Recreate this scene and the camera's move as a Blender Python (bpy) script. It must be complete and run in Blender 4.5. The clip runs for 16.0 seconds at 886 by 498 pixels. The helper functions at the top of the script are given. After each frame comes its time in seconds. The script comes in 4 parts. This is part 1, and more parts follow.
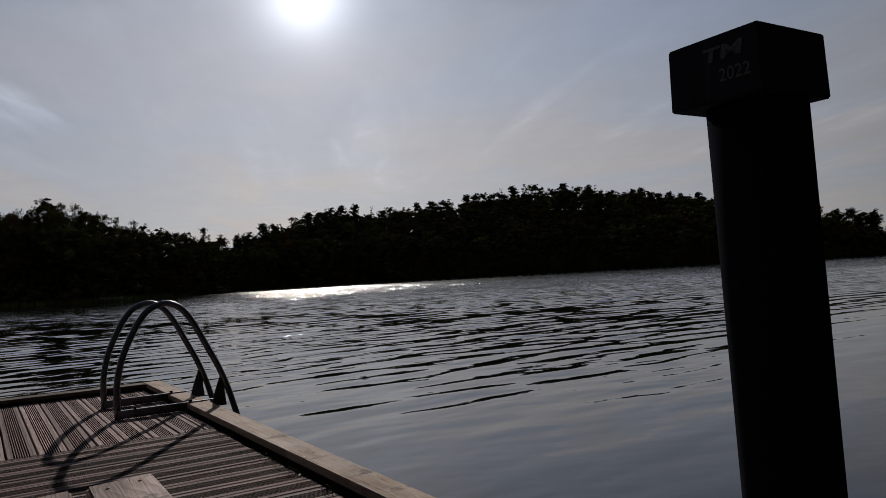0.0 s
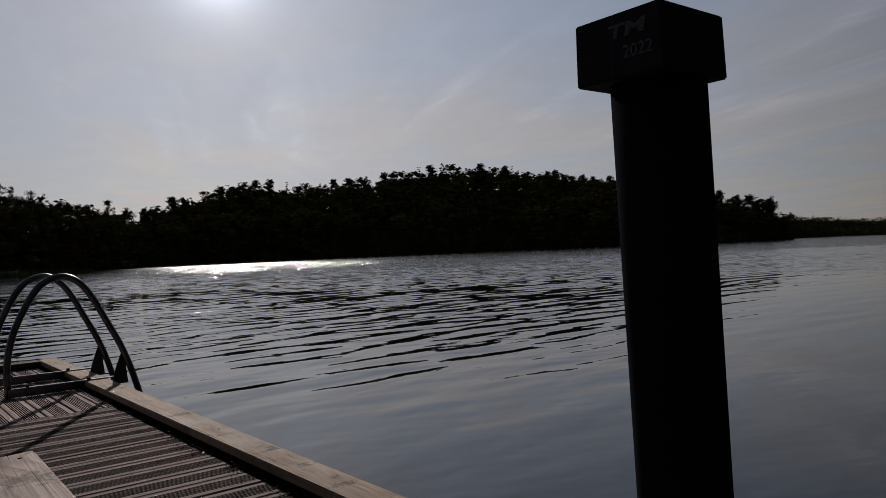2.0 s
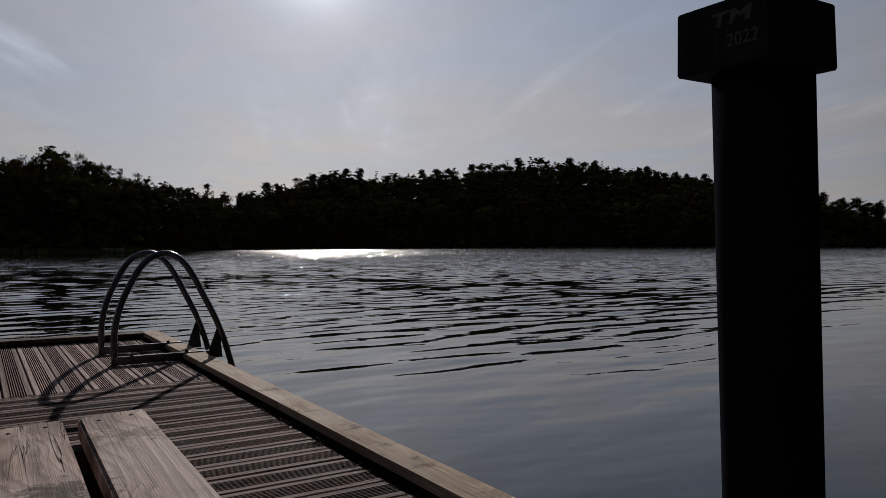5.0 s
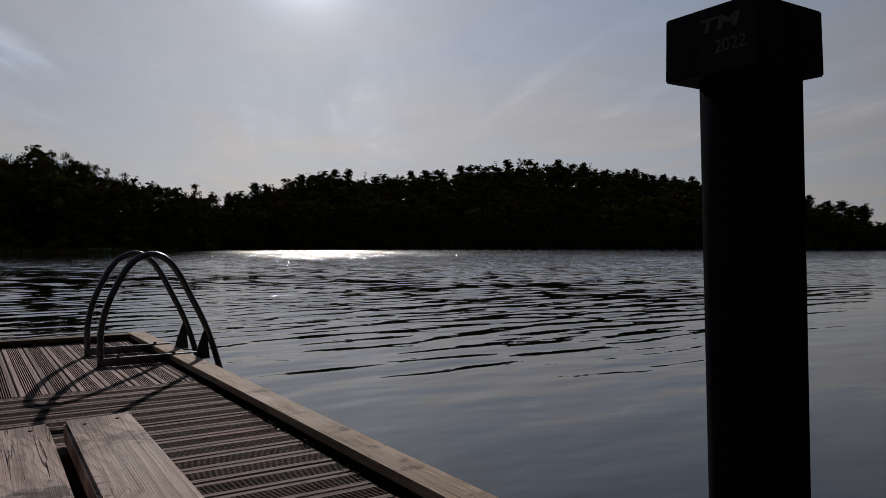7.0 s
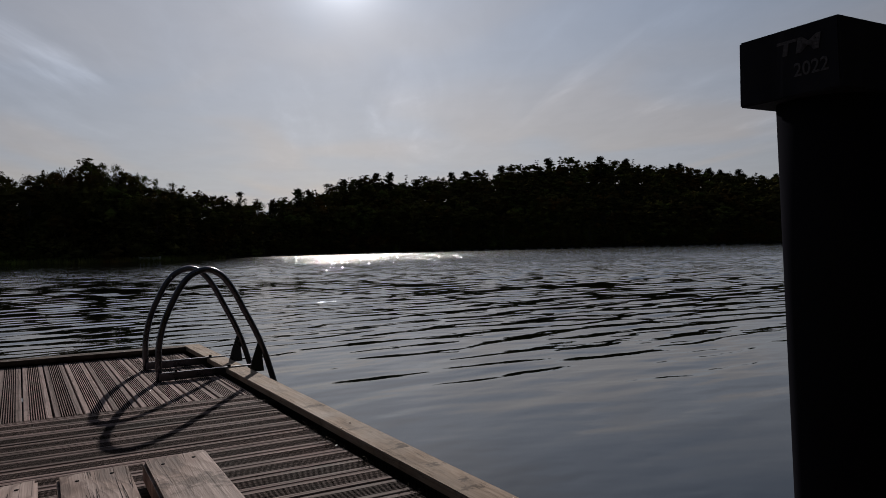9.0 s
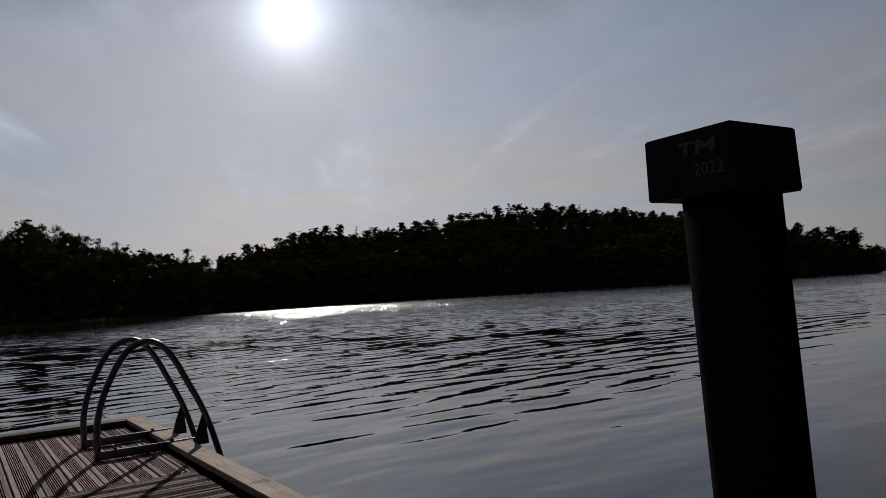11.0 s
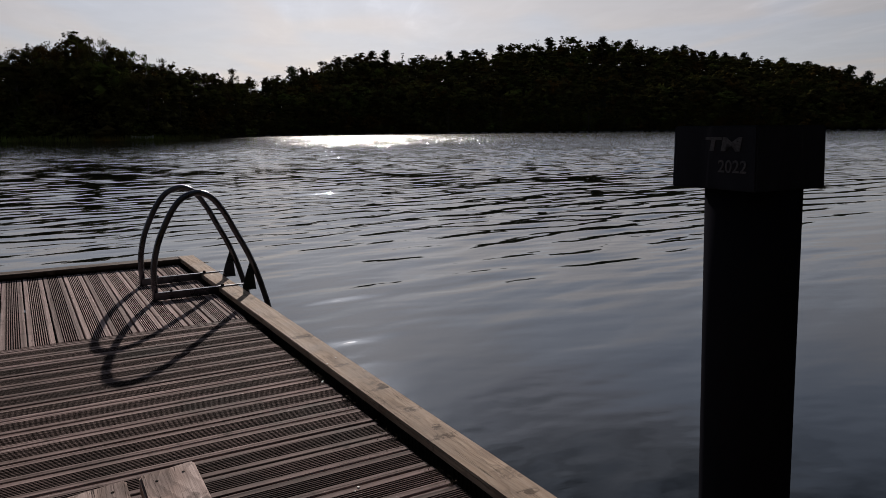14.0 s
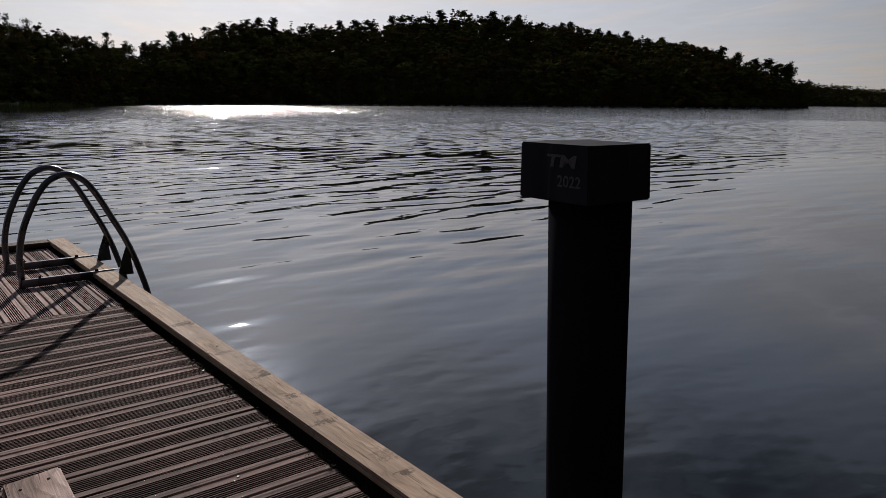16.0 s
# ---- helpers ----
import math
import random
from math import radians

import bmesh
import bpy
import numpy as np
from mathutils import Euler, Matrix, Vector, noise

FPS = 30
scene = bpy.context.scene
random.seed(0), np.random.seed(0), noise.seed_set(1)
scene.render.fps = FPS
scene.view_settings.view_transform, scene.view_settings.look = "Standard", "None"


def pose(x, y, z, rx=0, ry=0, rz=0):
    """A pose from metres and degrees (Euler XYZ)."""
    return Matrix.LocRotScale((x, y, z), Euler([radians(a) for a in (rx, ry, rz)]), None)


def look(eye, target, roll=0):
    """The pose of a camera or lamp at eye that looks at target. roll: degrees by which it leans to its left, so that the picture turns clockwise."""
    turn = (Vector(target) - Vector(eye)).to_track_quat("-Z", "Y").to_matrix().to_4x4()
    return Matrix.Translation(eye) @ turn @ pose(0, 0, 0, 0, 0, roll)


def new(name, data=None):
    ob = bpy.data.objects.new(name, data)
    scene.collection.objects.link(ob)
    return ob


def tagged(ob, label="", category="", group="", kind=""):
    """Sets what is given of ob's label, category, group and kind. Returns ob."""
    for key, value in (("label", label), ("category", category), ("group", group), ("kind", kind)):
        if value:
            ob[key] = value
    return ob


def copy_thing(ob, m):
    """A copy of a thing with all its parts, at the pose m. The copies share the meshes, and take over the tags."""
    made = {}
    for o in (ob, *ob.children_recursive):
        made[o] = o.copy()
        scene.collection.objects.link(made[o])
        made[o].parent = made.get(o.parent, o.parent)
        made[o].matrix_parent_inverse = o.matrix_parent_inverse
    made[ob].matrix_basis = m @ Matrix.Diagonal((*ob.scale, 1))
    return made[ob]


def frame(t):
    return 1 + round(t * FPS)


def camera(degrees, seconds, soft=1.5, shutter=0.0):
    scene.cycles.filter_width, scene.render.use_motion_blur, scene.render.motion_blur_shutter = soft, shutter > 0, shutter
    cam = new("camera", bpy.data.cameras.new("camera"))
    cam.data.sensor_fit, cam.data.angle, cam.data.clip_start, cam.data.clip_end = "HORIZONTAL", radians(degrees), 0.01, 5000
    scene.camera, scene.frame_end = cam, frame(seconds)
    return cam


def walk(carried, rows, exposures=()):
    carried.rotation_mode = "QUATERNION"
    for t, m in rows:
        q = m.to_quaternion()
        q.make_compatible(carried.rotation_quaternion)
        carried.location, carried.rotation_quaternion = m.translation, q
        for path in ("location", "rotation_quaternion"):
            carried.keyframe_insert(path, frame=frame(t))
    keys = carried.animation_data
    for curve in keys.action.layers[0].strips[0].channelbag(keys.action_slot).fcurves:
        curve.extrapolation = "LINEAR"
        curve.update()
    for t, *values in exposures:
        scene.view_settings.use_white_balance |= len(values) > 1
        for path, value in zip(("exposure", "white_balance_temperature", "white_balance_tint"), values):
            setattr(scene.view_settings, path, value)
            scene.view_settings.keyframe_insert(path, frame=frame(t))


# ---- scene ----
cam = camera(62.0, 16.0, soft=0.7)
PATH = [
    (0, (-1.135, -4.245, 0.783), (-0.059, -2.561, 0.857), -3.1),
    (0.5, (-1.129, -4.254, 0.793), (-0.051, -2.57, 0.854), -4.5),
    (1, (-1.109, -4.266, 0.796), (0.128, -2.695, 0.806), -3.7),
    (1.5, (-1.105, -4.26, 0.783), (0.159, -2.711, 0.78), -0.9),
    (2, (-1.112, -4.244, 0.77), (0.145, -2.689, 0.775), -2.3),
    (2.5, (-1.144, -4.251, 0.776), (-0.099, -2.546, 0.791), -0.2),
    (3, (-1.133, -4.252, 0.749), (-0.082, -2.551, 0.741), 0.3),
    (3.5, (-1.133, -4.255, 0.751), (-0.075, -2.557, 0.735), 0.1),
    (4, (-1.131, -4.254, 0.757), (-0.072, -2.558, 0.742), 0.0),
    (6.5, (-1.13, -4.254, 0.759), (-0.037, -2.58, 0.752), 0.0),
    (7, (-1.131, -4.254, 0.762), (-0.035, -2.581, 0.754), 0.1),
    (7.5, (-1.152, -4.238, 0.78), (-0.089, -2.543, 0.783), 0.4),
    (8, (-1.171, -4.218, 0.809), (-0.188, -2.476, 0.826), -1.1),
    (10.5, (-1.134, -4.245, 0.823), (-0.066, -2.554, 0.774), -2.2),
    (11, (-1.132, -4.264, 0.892), (-0.021, -2.606, 1.016), -3.4),
    (11.5, (-1.148, -4.262, 0.888), (-0.089, -2.576, 1.072), 1.1),
    (12, (-1.135, -4.262, 0.896), (-0.064, -2.586, 1.097), 0.0),
    (12.5, (-1.153, -4.281, 0.913), (-0.097, -2.595, 1.114), 0.2),
    (13, (-1.14, -4.289, 0.998), (-0.064, -2.603, 0.956), -0.0),
    (13.5, (-1.139, -4.309, 1.065), (-0.126, -2.604, 0.809), -1.9),
    (14, (-1.146, -4.342, 1.117), (-0.156, -2.635, 0.795), -0.5),
    (14.5, (-1.139, -4.375, 1.15), (-0.077, -2.712, 0.824), 0.2),
    (15, (-1.137, -4.421, 1.188), (-0.027, -2.806, 0.79), 0.2),
    (15.5, (-1.119, -4.419, 1.192), (0.081, -2.868, 0.796), 0.7),
    (16, (-1.134, -4.425, 1.188), (0.087, -2.891, 0.794), 0.5),
]
walk(cam, [(t, look(eye, target, roll)) for t, eye, target, roll in PATH],
     exposures=[(0, -0.3, 6050, 13), (12.6, -0.3, 6000, 12), (13.2, -0.13, 6080, 14), (13.7, 0.12, 6120, 14), (14.8, 0.28, 6120, 14), (16, 0.38, 6100, 14)])

# ---- light ----
SUN_AZ, SUN_EL = radians(22.8), radians(21.3)
SUN_DIR = Vector((math.sin(SUN_AZ) * math.cos(SUN_EL), math.cos(SUN_AZ) * math.cos(SUN_EL), math.sin(SUN_EL)))

world = bpy.data.worlds.new("sky")
scene.world = world
world.use_nodes = True
wn, wl = world.node_tree.nodes, world.node_tree.links
wn.clear()


w_out = wn.new("ShaderNodeOutputWorld")
w_bg = wn.new("ShaderNodeBackground")
w_bg.inputs[1].default_value = 0.05
wl.new(w_bg.outputs[0], w_out.inputs[0])
sky = wn.new("ShaderNodeTexSky")
sky.sky_type, sky.sun_disc = "NISHITA", False
sky.sun_elevation, sky.sun_rotation = SUN_EL, SUN_AZ
sky.air_density, sky.dust_density, sky.ozone_density, sky.altitude = 1.0, 0.7, 1.5, 50
w_co = wn.new("ShaderNodeTexCoord")
# thin veil of cirrus over the whole sky, drawn out in streaks
w_map = wn.new("ShaderNodeMapping")
w_map.inputs["Rotation"].default_value = (0.25, 0.1, radians(-35))
w_map.inputs["Scale"].default_value = (3.2, 0.9, 6.0)
wl.new(w_co.outputs["Generated"], w_map.inputs[0])
w_noise = wn.new("ShaderNodeTexNoise")
for key, value in (("Scale", 1.3), ("Detail", 7.0), ("Roughness", 0.55), ("Distortion", 0.5)):
    w_noise.inputs[key].default_value = value
wl.new(w_map.outputs[0], w_noise.inputs["Vector"])
w_ramp = wn.new("ShaderNodeMapRange")
for key, value in (("From Min", 0.46), ("From Max", 0.78), ("To Min", 0.86), ("To Max", 1.0)):
    w_ramp.inputs[key].default_value = value
wl.new(w_noise.outputs["Fac"], w_ramp.inputs[0])
# cirrus lies in long bands that run towards the sun's bearing, seen in perspective on a high flat layer
w_dir = wn.new("ShaderNodeVectorMath")
w_dir.operation = "NORMALIZE"
wl.new(w_co.outputs["Generated"], w_dir.inputs[0])
w_xyz = wn.new("ShaderNodeSeparateXYZ")
wl.new(w_dir.outputs[0], w_xyz.inputs[0])


def wmath(op, a, b):
    n = wn.new("ShaderNodeMath")
    n.operation = op
    for i, v in enumerate((a, b)):
        if isinstance(v, (int, float)):
            n.inputs[i].default_value = v
        else:
            wl.new(v, n.inputs[i])
    return n.outputs[0]


def wrange(v, a, b, c, d):
    n = wn.new("ShaderNodeMapRange")
    n.interpolation_type = "SMOOTHSTEP"
    for i, x in enumerate((a, b, c, d)):
        n.inputs[i + 1].default_value = x
    wl.new(v, n.inputs[0])
    return n.outputs[0]


def layer(scale_across, scale_along, detail, rough, distort, offset):
    """Noise on the cloud layer: across and along the sun's bearing."""
    high = wmath("MAXIMUM", wmath("ADD", w_xyz.outputs["Z"], 0.03), 0.03)
    co, si = math.cos(SUN_AZ), math.sin(SUN_AZ)
    across = wmath("SUBTRACT", wmath("MULTIPLY", w_xyz.outputs["X"], co), wmath("MULTIPLY", w_xyz.outputs["Y"], si))
    ahead = wmath("ADD", wmath("MULTIPLY", w_xyz.outputs["X"], si), wmath("MULTIPLY", w_xyz.outputs["Y"], co))
    join, nz = wn.new("ShaderNodeCombineXYZ"), wn.new("ShaderNodeTexNoise")
    wl.new(wmath("MULTIPLY", wmath("DIVIDE", across, high), scale_across), join.inputs[0])
    wl.new(wmath("MULTIPLY", wmath("DIVIDE", ahead, high), scale_along), join.inputs[1])
    join.inputs[2].default_value = offset
    wl.new(join.outputs[0], nz.inputs["Vector"])
    for key, value in (("Scale", 1.0), ("Detail", detail), ("Roughness", rough), ("Distortion", distort)):
        nz.inputs[key].default_value = value
    return nz.outputs["Fac"]


bands = wrange(layer(1.5, 0.22, 6.0, 0.58, 0.5, 1.7), 0.47, 0.72, 0.0, 1.0)
wisps = wrange(layer(3.2, 0.75, 7.0, 0.62, 0.9, 5.2), 0.48, 0.74, 0.0, 1.0)
fleece = wrange(layer(4.2, 2.6, 5.0, 0.55, 0.5, 9.4), 0.36, 0.64, 0.0, 1.0)
clear_low = wrange(w_xyz.outputs["Z"], 0.07, 0.22, 0.15, 1.0)
cirrus = wmath("MULTIPLY", wmath("ADD", wmath("MULTIPLY", bands, 0.16), wmath("MULTIPLY", wisps, wmath("ADD", wmath("MULTIPLY", bands, 0.24), 0.03))), clear_low)
mottle = wmath("MULTIPLY", wmath("SUBTRACT", fleece, 0.5), wmath("MULTIPLY", wrange(w_xyz.outputs["Z"], 0.32, 0.54, 0.03, 0.95), 1.0))
shape = wmath("ADD", wmath("ADD", cirrus, mottle), 0.92)
# veil: a paler, greyer sky, brighter towards the sun
w_dot = wn.new("ShaderNodeVectorMath")
w_dot.operation = "DOT_PRODUCT"
w_norm = wn.new("ShaderNodeVectorMath")
w_norm.operation = "NORMALIZE"
wl.new(w_co.outputs["Generated"], w_norm.inputs[0])
wl.new(w_norm.outputs[0], w_dot.inputs[0])
w_dot.inputs[1].default_value = SUN_DIR


facing = wmath("MAXIMUM", w_dot.outputs["Value"], 0.0)
wide = wmath("MULTIPLY", wmath("POWER", facing, 26.0), 2.3)
near = wmath("MULTIPLY", wmath("POWER", facing, 300.0), 6.5)
core = wmath("MULTIPLY", wmath("POWER", facing, 1100.0), 16.0)
disc_glow = wmath("MULTIPLY", wmath("POWER", facing, 30000.0), 2500.0)
aureole = wmath("ADD", wmath("ADD", wmath("ADD", wide, near), core), disc_glow)
veil = wn.new("ShaderNodeMix")
veil.data_type = "RGBA"
wl.new(w_ramp.outputs[0], veil.inputs["Factor"])
wl.new(sky.outputs[0], veil.inputs["A"])
w_sep = wn.new("ShaderNodeSeparateXYZ")
wl.new(w_norm.outputs[0], w_sep.inputs[0])
w_haze = wn.new("ShaderNodeValToRGB")
w_haze.color_ramp.elements[0].position, w_haze.color_ramp.elements[0].color = 0.0, (0.785, 0.725, 0.66, 1)
w_haze.color_ramp.elements[1].position, w_haze.color_ramp.elements[1].color = 0.33, (0.515, 0.557, 0.635, 1)
w_top = w_haze.color_ramp.elements.new(0.46)
w_top.color = (0.145, 0.172, 0.216, 1)
wl.new(w_sep.outputs["Z"], w_haze.inputs[0])
w_scale = wn.new("ShaderNodeVectorMath")
w_scale.operation = "SCALE"
w_bright = wn.new("ShaderNodeMapRange")
for key, value in (("From Min", 0.40), ("From Max", 0.66), ("To Min", 10.5), ("To Max", 11.2)):
    w_bright.inputs[key].default_value = value
wl.new(w_noise.outputs["Fac"], w_bright.inputs[0])
w_side = wn.new("ShaderNodeMapRange")
for key, value in (("From Min", 0.53), ("From Max", 0.96), ("To Min", 0.45), ("To Max", 1.44)):
    w_side.inputs[key].default_value = value
wl.new(w_dot.outputs["Value"], w_side.inputs[0])
w_both = wn.new("ShaderNodeMath")
w_both.operation = "MULTIPLY"
wl.new(w_bright.outputs[0], w_both.inputs[0])
wl.new(w_side.outputs[0], w_both.inputs[1])
# brighter broken cloud high overhead
w_high = wn.new("ShaderNodeMapping")
w_high.inputs["Scale"].default_value = (2.6, 1.5, 3.0)
w_high.inputs["Rotation"].default_value = (0, 0, radians(30))
wl.new(w_norm.outputs[0], w_high.inputs[0])
w_cloud = wn.new("ShaderNodeTexNoise")
for key, value in (("Scale", 3.0), ("Detail", 5.0), ("Roughness", 0.5), ("Distortion", 0.4)):
    w_cloud.inputs[key].default_value = value
wl.new(w_high.outputs[0], w_cloud.inputs["Vector"])
w_puff = wn.new("ShaderNodeMapRange")
for key, value in (("From Min", 0.42), ("From Max", 0.60), ("To Min", 0.1), ("To Max", 1.9)):
    w_puff.inputs[key].default_value = value
wl.new(w_cloud.outputs["Fac"], w_puff.inputs[0])
w_lift = wn.new("ShaderNodeMapRange")
for key, value in (("From Min", 0.33), ("From Max", 0.62), ("To Min", 0.0), ("To Max", 1.0)):
    w_lift.inputs[key].default_value = value
wl.new(w_sep.outputs["Z"], w_lift.inputs[0])
w_total = wmath("MULTIPLY", w_both.outputs[0], wmath("ADD", 1.0, wmath("MULTIPLY", w_puff.outputs[0], wmath("MULTIPLY", w_lift.outputs[0], wmath("POWER", facing, 6.0)))))
wl.new(wmath("MULTIPLY", w_total, shape), w_scale.inputs["Scale"])
# thin places let the blue through, thicker ones are cream
w_thin = wn.new("ShaderNodeMix")
w_thin.data_type = "RGBA"
w_thin.inputs["A"].default_value, w_thin.inputs["B"].default_value = (0.95, 0.99, 1.03, 1), (1.05, 1.005, 0.955, 1)
wl.new(wrange(layer(0.9, 0.5, 1.5, 0.4, 0.6, 3.3), 0.36, 0.64, 0.0, 1.0), w_thin.inputs["Factor"])
w_tint = wn.new("ShaderNodeMix")
w_tint.data_type, w_tint.blend_type = "RGBA", "MULTIPLY"
w_tint.inputs["Factor"].default_value = 1.0
wl.new(w_haze.outputs[0], w_tint.inputs["A"])
wl.new(w_thin.outputs["Result"], w_tint.inputs["B"])
wl.new(w_tint.outputs["Result"], w_scale.inputs[0])
wl.new(w_scale.outputs[0], veil.inputs["B"])
glow = wn.new("ShaderNodeMix")
glow.data_type, glow.blend_type = "RGBA", "ADD"
glow.inputs["Factor"].default_value = 1.0
wl.new(veil.outputs["Result"], glow.inputs["A"])
wl.new(aureole, glow.inputs["B"])
wl.new(glow.outputs["Result"], w_bg.inputs[0])

sun = new("sun", bpy.data.lights.new("sun", "SUN"))
sun.data.energy, sun.data.angle, sun.data.color = 4.0, radians(0.6), (1.0, 0.89, 0.76)
sun.matrix_world = look((0, 0, 30), Vector((0, 0, 30)) - SUN_DIR)


# ---- materials ----
class Mat:
    """A node material with a principled shader, built up step by step."""

    def __init__(self, name, rough=0.7, metal=0.0, color=(0.5, 0.5, 0.5)):
        self.m = bpy.data.materials.new(name)
        self.m.use_nodes = True
        self.t = self.m.node_tree
        self.bsdf = self.t.nodes["Principled BSDF"]
        self.bsdf.inputs["Roughness"].default_value = rough
        self.bsdf.inputs["Metallic"].default_value = metal
        self.bsdf.inputs["Base Color"].default_value = (*color, 1)
        co = self.t.nodes.new("ShaderNodeTexCoord")
        self.co = co.outputs["Object"]

    def node(self, kind):
        return self.t.nodes.new(kind)

    def link(self, a, b):
        self.t.links.new(a, b)

    def shifted(self, amount=40.0):
        """Object coordinates moved by each object's own random number."""
        info, mul, add = self.node("ShaderNodeObjectInfo"), self.node("ShaderNodeMath"), self.node("ShaderNodeVectorMath")
        mul.operation, add.operation = "MULTIPLY", "ADD"
        mul.inputs[1].default_value = amount
        self.link(info.outputs["Random"], mul.inputs[0])
        self.link(self.co, add.inputs[0])
        self.link(mul.outputs[0], add.inputs[1])
        self.co = add.outputs[0]
        return info.outputs["Random"]

    def noise(self, scale=(1, 1, 1), detail=5.0, rough=0.55, distort=0.0, size=1.0):
        mp, nz = self.node("ShaderNodeMapping"), self.node("ShaderNodeTexNoise")
        mp.inputs["Scale"].default_value = scale
        self.link(self.co, mp.inputs[0])
        self.link(mp.outputs[0], nz.inputs["Vector"])
        for key, value in (("Scale", size), ("Detail", detail), ("Roughness", rough), ("Distortion", distort)):
            nz.inputs[key].default_value = value
        return nz.outputs["Fac"]

    def ramp(self, fac, *stops):
        r = self.node("ShaderNodeValToRGB")
        while len(r.color_ramp.elements) < len(stops):
            r.color_ramp.elements.new(0.5)
        for e, (p, c) in zip(r.color_ramp.elements, stops):
            e.position, e.color = p, (*c, 1) if len(c) == 3 else c
        self.link(fac, r.inputs[0])
        return r.outputs[0]

    def mix(self, a, b, fac, how="MIX"):
        n = self.node("ShaderNodeMix")
        n.data_type, n.blend_type = "RGBA", how
        for key, v in (("A", a), ("B", b), ("Factor", fac)):
            if isinstance(v, tuple):
                n.inputs[key].default_value = (*v, 1)
            elif isinstance(v, (int, float)):
                n.inputs[key].default_value = v
            else:
                self.link(v, n.inputs[key])
        return n.outputs["Result"]

    def math(self, op, a, b):
        n = self.node("ShaderNodeMath")
        n.operation = op
        for i, v in enumerate((a, b)):
            if isinstance(v, (int, float)):
                n.inputs[i].default_value = v
            else:
                self.link(v, n.inputs[i])
        return n.outputs[0]

    def range(self, v, a, b, c, d):
        n = self.node("ShaderNodeMapRange")
        for i, x in enumerate((a, b, c, d)):
            n.inputs[i + 1].default_value = x
        self.link(v, n.inputs[0])
        return n.outputs[0]

    def bump(self, height, strength=0.4, distance=0.002):
        b = self.node("ShaderNodeBump")
        b.inputs["Strength"].default_value, b.inputs["Distance"].default_value = strength, distance
        self.link(height, b.inputs["Height"])
        self.link(b.outputs[0], self.bsdf.inputs["Normal"])
        return b

    def color(self, c):
        self.link(c, self.bsdf.inputs["Base Color"])

    def roughness(self, r):
        self.link(r, self.bsdf.inputs["Roughness"])


def wood(name, along, dark, mid, light, rough=0.75, knots=0.0, stain=0.5, bump=0.5, rings=11.0, spots=(), wander=3.6, stretch=0.11):
    """Weathered timber with its grain along the axis 'x' or 'y'."""
    m = Mat(name, rough)
    own = m.co
    rnd = m.shifted()
    lie = along == "x"
    fine = m.noise((4, 170, 170) if lie else (170, 4, 170), 6, 0.65, 0.3)
    streak = m.noise((0.8, 22, 22) if lie else (22, 0.8, 22), 4, 0.6, 0.6)
    patch = m.noise((2.4, 2.4, 2.4), 6, 0.62)
    mp, wave = m.node("ShaderNodeMapping"), m.node("ShaderNodeTexWave")
    mp.inputs["Scale"].default_value = (stretch, 1, 1) if lie else (1, stretch, 1)
    wave.bands_direction = "Y" if lie else "X"
    wave.wave_profile = "SAW"
    if knots:
        kp, vo = m.node("ShaderNodeMapping"), m.node("ShaderNodeTexVoronoi")
        kp.inputs["Scale"].default_value = (3.4, 7.5, 0.01) if lie else (7.5, 3.4, 0.01)
        warp, wadd = m.noise((9, 9, 9), 2, 0.5), m.node("ShaderNodeVectorMath")
        wadd.operation = "ADD"
        m.link(m.co, kp.inputs[0])
        m.link(kp.outputs[0], wadd.inputs[0])
        m.link(m.math("MULTIPLY", warp, 0.4), wadd.inputs[1])
        m.link(wadd.outputs[0], vo.inputs["Vector"])
        vo.voronoi_dimensions = "2D"
        vo.inputs["Scale"].default_value = 1.0
        bend, badd = m.range(vo.outputs["Distance"], 0.0, 0.5, 0.04, 0.0), m.node("ShaderNodeVectorMath")
        badd.operation = "ADD"
        across = m.node("ShaderNodeCombineXYZ")
        m.link(bend, across.inputs["Y" if lie else "X"])
        m.link(m.co, badd.inputs[0])
        m.link(across.outputs[0], badd.inputs[1])
        m.link(badd.outputs[0], mp.inputs[0])
    else:
        m.link(m.co, mp.inputs[0])
    m.link(mp.outputs[0], wave.inputs["Vector"])
    for key, value in (("Scale", rings), ("Distortion", wander), ("Detail", 2.0), ("Detail Scale", 1.6), ("Detail Roughness", 0.5)):
        wave.inputs[key].default_value = value
    ring = wave.outputs["Fac"]
    base = m.ramp(ring, (0.0, light), (0.6, mid), (0.88, dark), (1.0, mid))
    base = m.mix(base, m.ramp(streak, (0.32, (0.62, 0.6, 0.58)), (0.6, (1.1, 1.1, 1.1))), 0.7, "MULTIPLY")
    base = m.mix(base, m.ramp(fine, (0.33, (0.45, 0.43, 0.42)), (0.58, (1.05, 1.05, 1.05))), 0.45, "MULTIPLY")
    base = m.mix(base, m.ramp(patch, (0.34, (0.45, 0.42, 0.40)), (0.6, (1.06, 1.04, 1.02))), stain, "MULTIPLY")
    # drying cracks along the grain
    split = m.noise((0.9, 34, 34) if lie else (34, 0.9, 34), 2, 0.5, 0.9)
    crack = m.range(m.math("ABSOLUTE", m.math("SUBTRACT", split, 0.56), 0), 0.0, 0.012, 1.0, 0.0)
    crack = m.math("MULTIPLY", crack, m.range(patch, 0.48, 0.56, 0.0, 1.0))
    base = m.mix(base, (0.03, 0.025, 0.02), m.math("MULTIPLY", crack, 0.75))
    base = m.mix(base, m.range(rnd, 0, 1, 0.66, 1.22), 1.0, "MULTIPLY")
